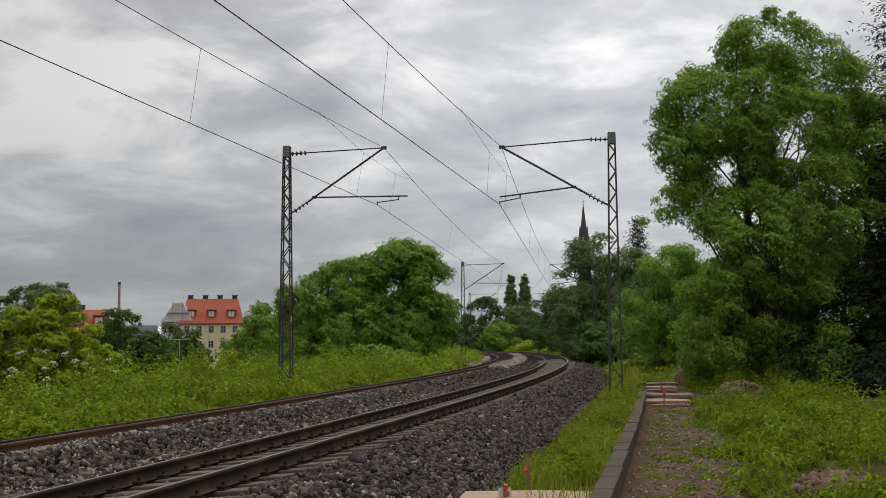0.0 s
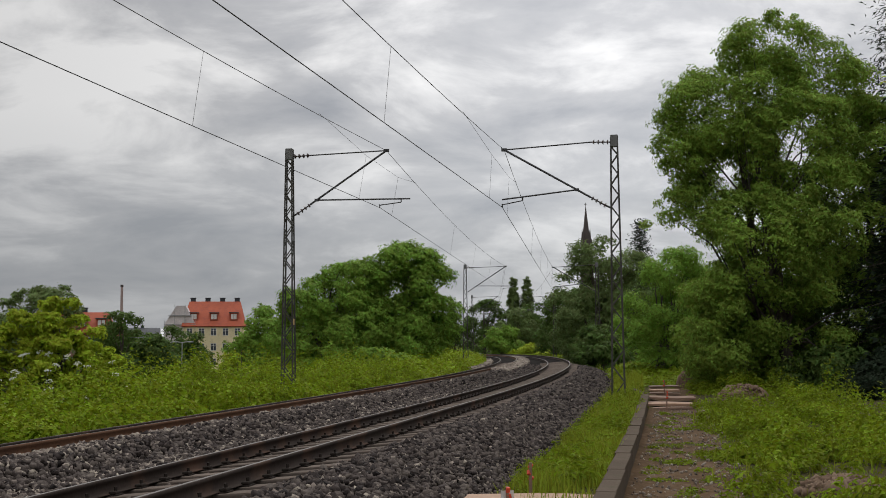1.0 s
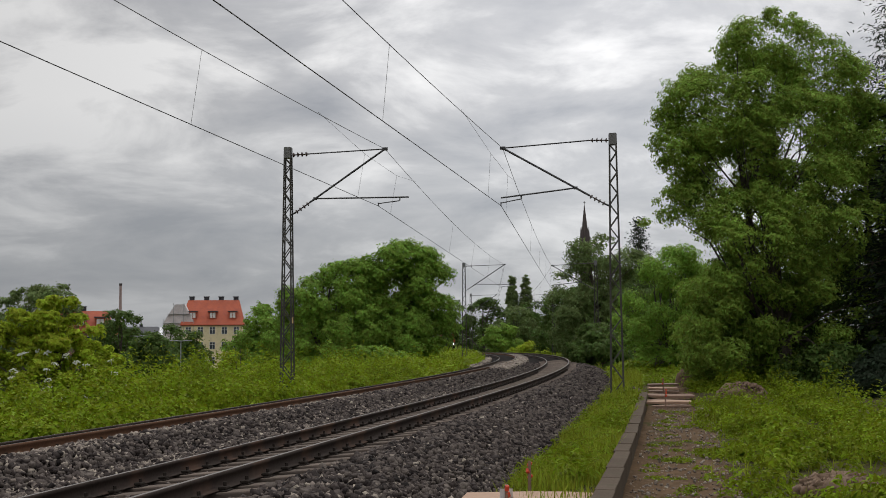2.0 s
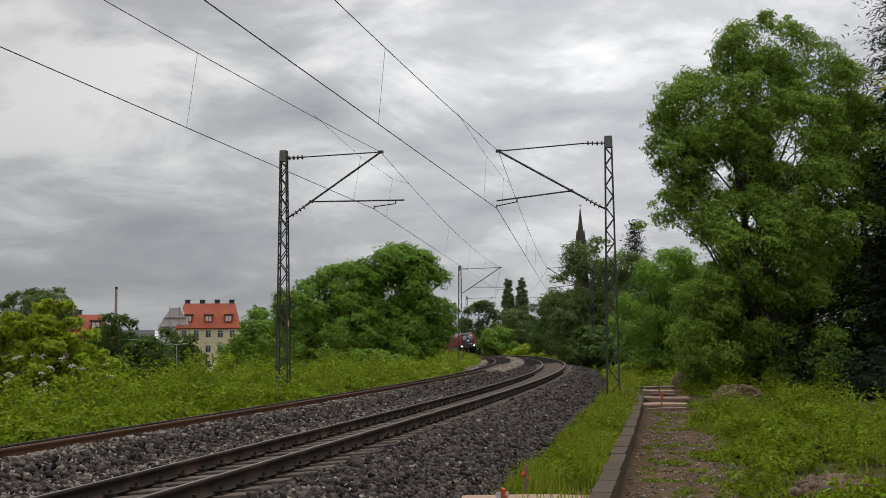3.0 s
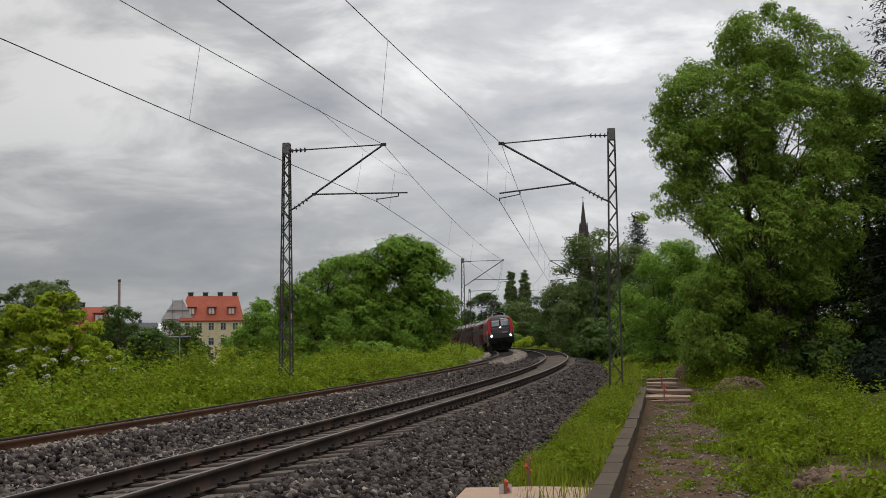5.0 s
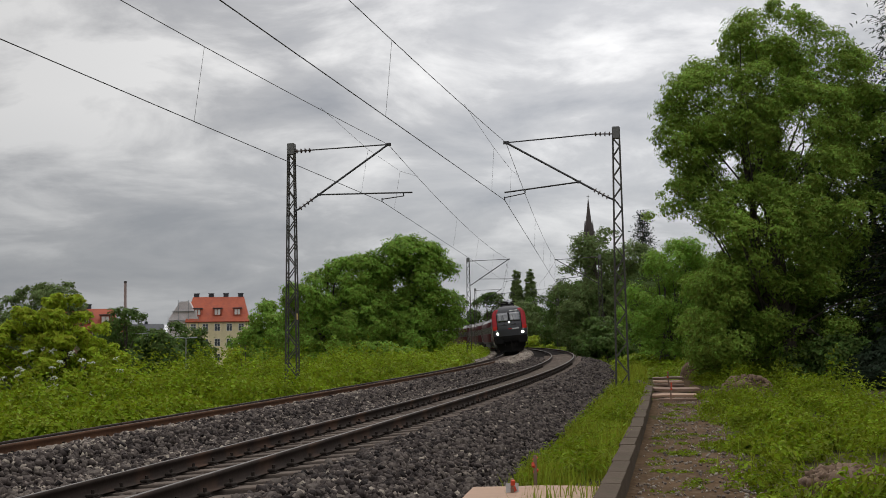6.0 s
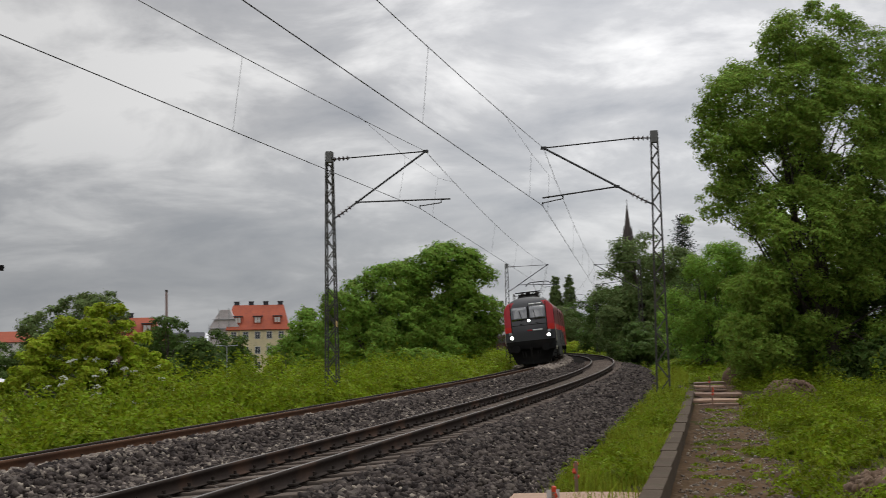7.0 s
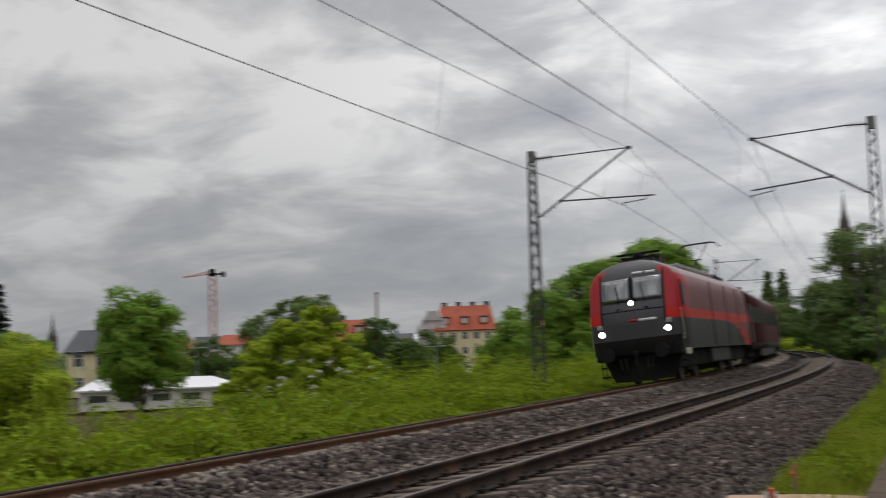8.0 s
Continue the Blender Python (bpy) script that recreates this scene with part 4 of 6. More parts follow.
# shrubs that close the foot of the trees on the right; the near-black ones carry deep shade in their leaf colour
for k, (x, y, h, r, mat) in enumerate(((12.6, 33.5, 1.1, 0.9, M_conifer_shade), (13.6, 35.0, 1.4, 1.0, M_conifer_shade), (12.6, 38.0, 1.6, 1.1, M_deep), (15.0, 36.0, 1.6, 1.2, M_conifer_shade), (13.2, 46, 3.0, 1.8, M_deep), (14.6, 41, 3.4, 1.8, M_deep), (15.4, 38.5, 2.6, 1.6, M_deep), (17.2, 42, 3.4, 1.8, M_deep), (15.5, 52, 3.2, 1.8, M_deep), (14.0, 66, 2.4, 1.6, M_deep), (17.0, 60, 3.6, 2.0, M_deep), (11.0, 80, 2.6, 1.5, M_deep), (12.0, 92, 3.0, 1.6, M_deep), (13.4, 84, 3.6, 1.9, M_green), (16.5, 96, 4.2, 2.4, M_deep), (14.2, 120, 3.6, 2.0, M_deep), (15.6, 134, 4.0, 2.2, M_deep))):
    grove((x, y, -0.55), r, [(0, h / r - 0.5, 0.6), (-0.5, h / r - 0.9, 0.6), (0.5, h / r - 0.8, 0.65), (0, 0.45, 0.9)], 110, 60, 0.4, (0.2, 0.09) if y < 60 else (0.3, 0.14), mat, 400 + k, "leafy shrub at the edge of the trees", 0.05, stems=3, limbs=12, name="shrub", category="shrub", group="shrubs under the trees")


# ---- undergrowth ----
def hedge_height(s, o):
    return np.interp(o, (-16, -12, -9, -7.6, -6.2), (1.4, 1.7, 1.35, 1.0, 0.5)) * np.interp(s, (8, 20, 32), (0.62, 0.74, 1.0))


weeds("bramble_bank", M_weed, 9, 60, -14.5, -6.15, 1300, 32, 0.25, lambda s, o: 0.45 * hedge_height(s, o), (0.11, 0.08), 41, "bright green brambles and nettles beside the track", 1.25)
mounds("bramble_bank", M_weed, 9, 60, -14.5, -6.45, 600, 270, 0.62, lambda s, o: 0.92 * hedge_height(s, o), (0.125, 0.095), 141, "mounds of bright green brambles beside the track", 1.2)
mounds("bramble_bank", M_herb, 9, 60, -14.0, -6.6, 260, 170, 0.34, lambda s, o: 1.08 * hedge_height(s, o), (0.12, 0.055), 142, "darker nettles standing among the brambles", 1.2)
weeds("bramble_bank", M_weed, 60, 150, -11.5, -6.1, 1300, 30, 0.6, lambda s, o: 0.8 * hedge_height(s, o), (0.22, 0.14), 42, "bright green brambles and nettles beside the track", 1.2)
mounds("bramble_bank", M_weed, 60, 150, -11.5, -6.5, 520, 90, 0.8, hedge_height, (0.2, 0.13), 143, "mounds of bright green brambles beside the track", 1.2)


weeds("bramble_bank", M_weed, -14, 9, -13, -6.4, 700, 34, 0.4, hedge_height, (0.2, 0.13), 53, "bright green brambles and nettles beside the track")


def herb_height(s, o):
    return np.interp(o, (5.2, 6.2, 8.0, 14), (0.16, 0.36, 0.55, 0.62)) * (1 + 0.5 * np.sin(o * 1.1 + s * 0.35) * np.sin(s * 0.8 - o * 0.7))


def tuft_height(s, o):
    return np.interp(o, (5.6, 6.6, 9.0), (0.2, 0.42, 0.55)) * np.interp(s, (10, 24, 34), (0.85, 1.0, 1.25))


HEAPS = ((14.2, 6.95, 0.62), (34.6, 7.1, 1.35), (46.0, 6.2, 1.2))


def beside_path(s, o):
    """Weeds leave the trodden strip bare; it narrows with distance."""
    edge = np.interp(s, (10, 16, 24, 30, 34, 48, 60), (5.75, 5.65, 5.4, 5.6, 5.9, 5.9, 4.4)) + 0.25 * np.sin(s * 1.9)
    outer = np.interp(s, (10, 24, 30, 46, 60), (13, 10.0, 9.6, 8.6, 8.0))
    patch = np.sin(s * 0.83 + 1.3 * np.sin(o * 0.9)) * np.sin(o * 1.45 + 0.7 * np.sin(s * 0.6)) + 0.35 * np.sin(s * 2.9 + o) * np.sin(o * 3.3 - s)
    thin = np.clip(0.62 + 0.9 * patch, 0.12, 1)
    for hs, ho, hr in HEAPS:
        thin = thin * np.clip(((s - hs) ** 2 + (o - ho) ** 2) / (hr * hr) - 0.55, 0.02, 1)
    return np.clip((o - edge) / 0.5, 0.012, 1) * np.clip((outer - o) / 0.8, 0.0, 1) * thin


weeds("weed_patch", M_herb, 9, 46, 5.2, 18, 2800, 36, 0.24, lambda s, o: 0.6 * herb_height(s, o), (0.075, 0.035), 43, "low green weeds on waste ground", 1.1, density=beside_path)
weeds("weed_patch", M_herb, 46, 95, 3.9, 9.5, 1500, 30, 0.5, herb_height, (0.18, 0.09), 44, "low green weeds on waste ground", 1.2)
weeds("weed_patch", M_herb, 60, 200, 2.6, 8, 1500, 26, 0.7, lambda s, o: 0.5 + 0 * s, (0.3, 0.15), 47, "low green weeds on waste ground", 1.2)


def strip(s, o):
    edge = np.interp(s, (8, 16.5, 22.5, 33, 67), (3.0, 2.9, 2.68, 2.3, 1.9))
    return np.clip((o - edge + 0.1 * np.sin(s * 2.3)) / 0.35, 0, 1) * np.clip((s - 14.6) / 0.5, 0.12, 1)


grass("meadow_grass", M_grass, 10, 30, 2.5, 4.42, 26000, 0.40, 0.0065, 45, "tall green grass between ballast and trough", density=strip)
grass("meadow_grass", M_grass, 30, 75, 1.8, 4.3, 20000, 0.5, 0.012, 48, "tall green grass between ballast and trough", density=strip)
grass("meadow_grass", M_grass, 10, 60, 5.2, 16, 15000, 0.40, 0.007, 46, "tall green grass among the weeds", 1.2, density=beside_path)
mounds("weed_patch", M_weed, 11, 52, 5.9, 14, 600, 250, 0.32, tuft_height, (0.088, 0.046), 52, "bright leafy weeds standing in tufts", 1.1, density=beside_path)
mounds("weed_patch", M_herb, 11, 52, 6.0, 14, 460, 250, 0.36, lambda s, o: 1.25 * tuft_height(s, o), (0.095, 0.042), 49, "taller leafy weeds standing in tufts", 1.1, density=beside_path)
weeds("weed_patch", M_herb, -14, 9, 6.2, 16, 600, 30, 0.4, herb_height, (0.18, 0.08), 54, "low green weeds on waste ground")
weeds("weed_patch", M_herb, 14.8, 40, 2.9, 4.4, 420, 26, 0.2, lambda s, o: 0.42 + 0 * s, (0.11, 0.04), 50, "leafy weeds among the grass", 1.0, density=strip)
weeds("weed_patch", M_herb, 10, 30, 4.8, 5.8, 70, 40, 0.16, lambda s, o: 0.10 + 0 * s, (0.07, 0.03), 51, "small weed tufts on the bare path", 1.0)


# ---- the train ----
M_red = material("signal_red_paint", (0.38, 0.011, 0.018), 0.4, 0.12, 0.8, 12.0, specular=0.35, stain=(0.16, 0.02, 0.02), stain_amount=0.3)
M_side = material("wine_red_side_paint", (0.15, 0.014, 0.014), 0.38, 0.15, 0.7, 10.0, specular=0.3, stain=(0.09, 0.03, 0.03), stain_amount=0.4)
M_maroon = material("maroon_paint", (0.058, 0.011, 0.012), 0.55, 0.15, 0.7, 10.0, specular=0.15, stain=(0.07, 0.03, 0.03), stain_amount=0.4)
M_stripe = material("bright_red_band", (0.52, 0.016, 0.008), 0.5, 0.12, 0.8, 12.0, specular=0.3)
M_anthracite = material("anthracite_paint", (0.045, 0.045, 0.05), 0.4, 0.15, 0.8, 12.0)
M_skirt = material("grey_side_paint", (0.05, 0.052, 0.05), 0.55, 0.18, 0.8, 12.0, specular=0.25, stain=(0.06, 0.05, 0.04), stain_amount=0.5)
M_roof = material("dusty_roof_paint", (0.26, 0.25, 0.25), 0.6, 0.25, 0.8, 10.0, stain=(0.14, 0.12, 0.11), stain_amount=0.6)
M_under = material("black_running_gear", (0.010, 0.0095, 0.0095), 0.8, 0.3, 2.0, 20.0, stain=(0.022, 0.017, 0.014), stain_amount=0.5, specular=0.2)
# roof paint lightened: sky sheen on the shoulders is put into the colour
M_roof_loco = material("red_grey_roof_paint_and_sheen", (0.24, 0.15, 0.15), 0.4, 0.2, 0.8, 10.0, stain=(0.10, 0.09, 0.085), stain_amount=0.5)
M_steel = material("wheel_steel", (0.12, 0.105, 0.095), 0.5, 0.2, 3.0, 30.0, metal=0.7)
M_glass = material("dark_window_glass", (0.03, 0.035, 0.04), 0.05, 0.1, 1.0, 10.0, specular=1.0)
M_glass.node_tree.nodes["Principled BSDF"].inputs["IOR"].default_value = 1.8
M_pane_dark = material("tinted_side_glass", (0.015, 0.016, 0.018), 0.3, 0.1, 1.0, 10.0, specular=0.15)
M_white = material("white_lettering", (0.75, 0.75, 0.74), 0.5, 0.05)
M_rail_white = material("pale_handrail", (0.55, 0.52, 0.4), 0.45, 0.1, metal=0.3)
M_lamp = glow_material("lit_headlamp", (1.0, 0.97, 0.9), 9.0)
M_lamp_dim = material("grey_lamp_glass", (0.3, 0.3, 0.3), 0.15, 0.1)


def half_width(z, full=1.47, shoulder=3.15, top=4.12):
    """Half the body's width at a height: straight sides, tumbling in over the shoulder."""
    if z <= shoulder:
        return full - 0.05 * max(0.0, 1.6 - z)
    u = min(1.0, (z - shoulder) / (top - shoulder))
    return full * (1 - u ** 2.3) ** (1 / 2.1)


def nose_y(x, z, front):
    """How far forward the front reaches."""
    y = front - 0.40 * abs(x / 1.47) ** 2.3
    if z > 2.25:
        y -= 0.36 * (z - 2.25) + 0.10 * max(0.0, z - 3.2) ** 1.5 + 0.9 * max(0.0, z - 3.72) ** 1.4
    if z < 1.35:
        y -= 0.25 * (1.35 - z)
    return y


ROWS = [1.02, 1.2, 1.35, 1.5, 1.75, 1.95, 2.05, 2.38, 2.6, 2.9, 3.15, 3.35, 3.55, 3.7, 3.82, 3.92, 4.0, 4.06, 4.1]
COLS = [-1, -0.9, -0.72, -0.5, -0.25, 0, 0.25, 0.5, 0.72, 0.9, 1]


def loco_shell(bm, front, rear):
    """Sides, roof and both ends; material slots: 0 maroon, 1 red, 2 anthracite, 3 grey, 4 band, 5 roof."""
    ends = {}
    for sign, reach in ((1, front), (-1, rear)):
        grid = []
        for z in ROWS:
            w = half_width(z)
            grid.append([bm.verts.new((c * w, sign * nose_y(c * w, z, reach), z)) for c in COLS])
        for i in range(len(ROWS) - 1):
            for j in range(len(COLS) - 1):
                q = [grid[i][j], grid[i][j + 1], grid[i + 1][j + 1], grid[i + 1][j]]
                f = bm.faces.new(q if sign < 0 else q[::-1])
                zc, edge = (ROWS[i] + ROWS[i + 1]) / 2, abs(COLS[j] + COLS[j + 1]) / 2
                f.material_index = 6 if zc < 1.5 else 4 if edge > 0.72 and 2.05 < zc < 2.38 else 1 if edge > 0.72 and 2.38 < zc < 3.86 else 2
                f.smooth = True
        ends[sign] = grid
    a, b = ends[1], ends[-1]
    steps = (0.0, 0.12, 0.3, 0.5, 0.6, 0.65, 0.7, 0.75, 0.8, 0.85, 0.9, 0.95, 1.0)
    for col in (0, len(COLS) - 1):
        mids = [[None] * len(steps) for _ in ROWS]
        for i in range(len(ROWS)):
            for k, u in enumerate(steps):
                mids[i][k] = a[i][col] if k == 0 else b[i][col] if k == len(steps) - 1 else bm.verts.new(a[i][col].co.lerp(b[i][col].co, u))
        for i in range(len(ROWS) - 1):
            zc = (ROWS[i] + ROWS[i + 1]) / 2
            for k in range(len(steps) - 1):
                q = [mids[i][k], mids[i + 1][k], mids[i + 1][k + 1], mids[i][k + 1]]
                f = bm.faces.new(q if col else q[::-1])
                u, drop = (steps[k] + steps[k + 1]) / 2, 0.62 + 0.30 * (2.05 - zc) ** 0.6 if zc < 2.05 else 0.0
                low = 3 if u < drop else 4 if u < drop + 0.09 else 0
                f.material_index = 5 if zc > 3.6 else 4 if 2.05 < zc < 2.38 else low if zc < 2.05 else (1 if k == 0 and zc > 2.4 else 0)
                f.smooth = True
        if col:
            right = mids
        else:
            left = mids
    for k in range(len(steps) - 1):
        f = bm.faces.new([left[-1][k], left[-1][k + 1], right[-1][k + 1], right[-1][k]])
        f.material_index = 5
    bmesh.ops.recalc_face_normals(bm, faces=bm.faces)


def wheel_mesh(r):
    bm = bmesh.new()
    bar(bm, (-0.065, 0, 0), (0.065, 0, 0), r, 24)
    bar(bm, (-0.095, 0, 0), (-0.06, 0, 0), r + 0.028, 24)
    bar(bm, (0.06, 0, 0), (0.11, 0, 0), 0.14, 12)
    return bm


def bogie(parent, y, axles, r, tag):
    bm = bmesh.new()
    for sx in (-1, 1):
        x = sx * 0.98
        box(bm, x - 0.07, x + 0.07, y - 1.75, y + 1.75, 0.52, 0.72, None, 0.04)
        for a in axles:
            box(bm, x - 0.1, x + 0.1, y + a - 0.22, y + a + 0.22, 0.36, 0.66, None, 0.04)
            bar(bm, (x, y + a - 0.3, 0.6), (x, y + a - 0.3, 0.95), 0.09, 10)
            bar(bm, (x, y + a + 0.3, 0.6), (x, y + a + 0.3, 0.95), 0.09, 10)
    box(bm, -0.98, 0.98, y - 0.35, y + 0.35, 0.45, 0.8, None, 0.05)
    part("bogie_frame", bm, M_under, parent)
    for a in axles:
        for sx in (-1, 1):
            w = part("wheel", wheel_mesh(r), M_steel, parent)
            w.matrix_basis = pose(sx * 0.75, y + a, r, 0, 0, 0 if sx > 0 else 180)


def pantograph(parent, y, raised, mirror=1):
    base = 4.28
    bm = bmesh.new()
    box(bm, -0.55, 0.55, y - 0.55, y + 0.55, base - 0.05, base + 0.04, None, 0.01)
    for sx in (-0.5, 0.5):
        for sy in (-0.5, 0.5):
            bar(bm, (sx, y + sy, 4.05), (sx, y + sy, base), 0.06, 10)
    part("pantograph_base", bm, M_under, parent)
    bm = bmesh.new()
    if raised:
        knee, head = Vector((0, y - mirror * 1.15, base + 0.72)), Vector((0, y + mirror * 0.15, 5.78))
    else:
        knee, head = Vector((0, y - mirror * 0.9, base + 0.05)), Vector((0, y + mirror * 0.2, base + 0.16))
    bar(bm, (0, y + mirror * 0.45, base), knee, 0.045, 8)
    for sx in (-0.28, 0.28):
        bar(bm, knee + Vector((sx * 0.4, 0, 0)), head + Vector((sx * 1.4, 0, 0)), 0.025, 8)
    bar(bm, knee + Vector((-0.25, 0, 0)), knee + Vector((0.25, 0, 0)), 0.03, 8)
    part("pantograph_arm", bm, M_arm, parent)
    bm = bmesh.new()
    if not raised:
        for x in (-0.5, 0.0, 0.5):
            box(bm, x - 0.12, x + 0.12, y - 0.5 + 0.3 * abs(x), y + 0.6 - 0.4 * abs(x), base + 0.02, base + 0.08 + 0.1 * (x == 0), None, 0.03)
        for dy in (-0.1, 0.15):
            bar(bm, head + Vector((-0.75, dy, 0.02)), head + Vector((0.75, dy, 0.02)), 0.03, 6)
        part("pantograph_head", bm, M_under, parent)
        return
    for dy in (-0.16, 0.16):
        for k in (-1, 1):
            pts = [Vector((0, dy, 0.06)), Vector((k * 0.55, dy, 0.06)), Vector((k * 0.78, dy, 0.0)), Vector((k * 0.95, dy, -0.2))]
            for p, q in zip(pts, pts[1:]):
                bar(bm, head + p, head + q, 0.024, 6)
    bar(bm, head + Vector((-0.4, -0.16, 0.04)), head + Vector((-0.4, 0.16, 0.04)), 0.018, 6)
    bar(bm, head + Vector((0.4, -0.16, 0.04)), head + Vector((0.4, 0.16, 0.04)), 0.018, 6)
    part("pantograph_head", bm, M_arm, parent)


def on_nose(bm, x0, x1, z0, z1, front, proud, cols=6, rows=5):
    """A curved panel that lies on the front between the given limits, slightly proud of it."""
    g = [[bm.verts.new((x0 + (x1 - x0) * j / cols, nose_y(x0 + (x1 - x0) * j / cols, z0 + (z1 - z0) * i / rows, front) + proud, z0 + (z1 - z0) * i / rows)) for j in range(cols + 1)] for i in range(rows + 1)]
    back = [[bm.verts.new(v.co + Vector((0, -0.04, 0))) for v in row] for row in g]
    for i in range(rows):
        for j in range(cols):
            bm.faces.new([g[i][j], g[i + 1][j], g[i + 1][j + 1], g[i][j + 1]]).smooth = True
    loop = [(0, j) for j in range(cols)] + [(i, cols) for i in range(rows)] + [(rows, cols - j) for j in range(cols)] + [(rows - i, 0) for i in range(rows)]
    for (i, j), (k, l) in zip(loop, loop[1:] + loop[:1]):
        bm.faces.new([g[i][j], g[k][l], back[k][l], back[i][j]])


def build_loco():
    F = 9.62
    loco = empty("locomotive", None, "red and anthracite electric locomotive with lit headlamps", "locomotive", "the train")
    bm = bmesh.new()
    loco_shell(bm, F, F)
    part("body", bm, [M_side, M_red, M_anthracite, M_skirt, M_stripe, M_roof_loco, M_under], loco)
    # windscreen in two panes, frame and pillar
    for x0, x1 in ((-1.0, -0.035), (0.035, 1.0)):
        bm = bmesh.new()
        on_nose(bm, x0, x1, 2.72, 3.5, F, 0.012)
        part("windscreen_pane", bm, M_glass, loco, "dark sloping windscreen pane")
    bm = bmesh.new()
    on_nose(bm, -0.035, 0.035, 2.6, 3.55, F, 0.03, 2, 5)
    part("windscreen_pillar", bm, M_under, loco)
    for x in (-0.45, 0.4):
        bm = bmesh.new()
        a, b = Vector((x, nose_y(x, 2.68, F) + 0.05, 2.66)), Vector((x + 0.12, nose_y(x, 3.3, F) + 0.05, 3.3))
        bar(bm, a, b, 0.014, 6)
        box(bm, x - 0.1, x + 0.1, a.y - 0.04, a.y + 0.02, 2.4, 2.52, None, 0.01)
        part("wiper", bm, M_under, loco)
    # black cut line between face and red corner posts
    for sx in (-1, 1):
        bm = bmesh.new()
        on_nose(bm, sx * 1.05 - 0.025, sx * 1.05 + 0.025, 1.95, 3.75, F, 0.006, 1, 10)
        part("corner_seam", bm, M_under, loco)
    bm = bmesh.new()
    on_nose(bm, -1.02, 1.02, 2.41, 2.445, F, 0.008, 10, 1)
    part("face_seam", bm, M_under, loco)
    # lamps
    for x, z, r, name in ((-1.09, 1.74, 0.095, "headlamp"), (1.09, 1.74, 0.095, "headlamp"), (0.0, 2.67, 0.08, "top_lamp")):
        yy = nose_y(x, z, F)
        bm = bmesh.new()
        bar(bm, (x, yy - 0.12, z), (x, yy + 0.035, z), r + 0.045, 20)
        housing = part(name, bm, M_under, loco, "round lamp housing")
        bm = bmesh.new()
        bar(bm, (x, yy + 0.03, z), (x, yy + 0.05, z), r, 20)
        part("lens", bm, M_lamp, housing, "lit white lens")
    for x in (-1.11, 1.11):
        bm = bmesh.new()
        yy = nose_y(x, 1.98, F)
        box(bm, x - 0.13, x + 0.13, yy - 0.1, yy + 0.03, 1.9, 2.06, None, 0.03)
        part("marker_lamp", bm, M_lamp_dim, loco, "unlit grey marker lamp")
    # lettering on the face as plain bars
    for x0, x1, z0, z1, mat in ((-0.77, -0.2, 2.05, 2.13, M_white), (-0.16, 0.12, 2.05, 2.13, M_red), (-0.82, -0.5, 3.62, 3.7, M_white), (-0.43, -0.08, 3.62, 3.7, M_white)):
        bm = bmesh.new()
        on_nose(bm, x0, x1, z0, z1, F, 0.012, 3, 1)
        part("lettering", bm, mat, loco)
    # lower apron, beam, buffers, coupler, plough
    bm = bmesh.new()
    box(bm, -1.42, 1.42, F - 1.0, F - 0.32, 0.86, 1.32, None, 0.06)
    part("buffer_beam", bm, M_under, loco)
    for x in (-0.875, 0.875):
        bm = bmesh.new()
        bar(bm, (x, F - 0.5, 1.05), (x, F + 0.2, 1.05), 0.13, 14)
        bar(bm, (x, F + 0.2, 1.05), (x, F + 0.29, 1.05), 0.23, 18)
        part("buffer", bm, M_under, loco)
    bm = bmesh.new()
    box(bm, -0.06, 0.06, F - 0.4, F + 0.18, 0.92, 1.1, None, 0.02)
    bar(bm, (0.0, F + 0.12, 0.98), (0.0, F + 0.16, 0.62), 0.035, 8)
    part("coupling_hook", bm, M_under, loco)
    for x in (-0.55, -0.38, 0.38, 0.55):
        bm = bmesh.new()
        bar(bm, (x, F + 0.02, 0.9), (x * 0.9, F + 0.1, 0.55), 0.03, 8)
        part("air_hose", bm, M_under, loco)
    bm = bmesh.new()
    for x0, x1, y0, y1 in ((-1.2, 0.0, F - 0.85, F - 0.2), (1.2, 0.0, F - 0.85, F - 0.2)):
        vs = [bm.verts.new(p) for p in ((x0 * 0.82, y0, 0.14), (x1, y1, 0.12), (x1, y1 - 0.05, 0.92), (x0 * 1.1, y0 - 0.05, 0.92))]
        vb = [bm.verts.new(v.co + Vector((0, -0.06, 0))) for v in vs]
        bm.faces.new(vs)
        bm.faces.new(vb[::-1])
        for i in range(4):
            bm.faces.new([vs[i], vb[i], vb[(i + 1) % 4], vs[(i + 1) % 4]])
    bmesh.ops.recalc_face_normals(bm, faces=bm.faces)
    part("rail_guard", bm, M_under, loco)
    # black filler boxes, added to block light and the view under the body
    bm = bmesh.new()
    box(bm, -1.15, 1.15, -8.7, 8.7, 0.42, 1.03, None, 0.05)
    part("underframe_fill", bm, M_under, loco)
    bm = bmesh.new()
    box(bm, -0.6, 0.6, -8.4, 8.4, 0.2, 0.5, None, 0.05)
    part("dark_underfloor_fill", bm, M_under, loco)
    # side details
    for sx in (-1, 1):
        bm = bmesh.new()
        box(bm, sx * 1.47 - 0.02, sx * 1.47 + 0.02, F - 2.0, F - 1.35, 2.5, 3.2, None, 0.01)
        part("cab_window", bm, M_pane_dark, loco, "dark cab side window")
        bm = bmesh.new()
        box(bm, sx * 1.475 - 0.015, sx * 1.475 + 0.015, F - 1.2, F - 1.15, 1.2, 3.3)
        part("door_seam", bm, M_under, loco)
        bm = bmesh.new()
        yy = F - 0.62
        bar(bm, (sx * 1.52, yy, 1.35), (sx * 1.52, yy, 2.35), 0.014, 8)
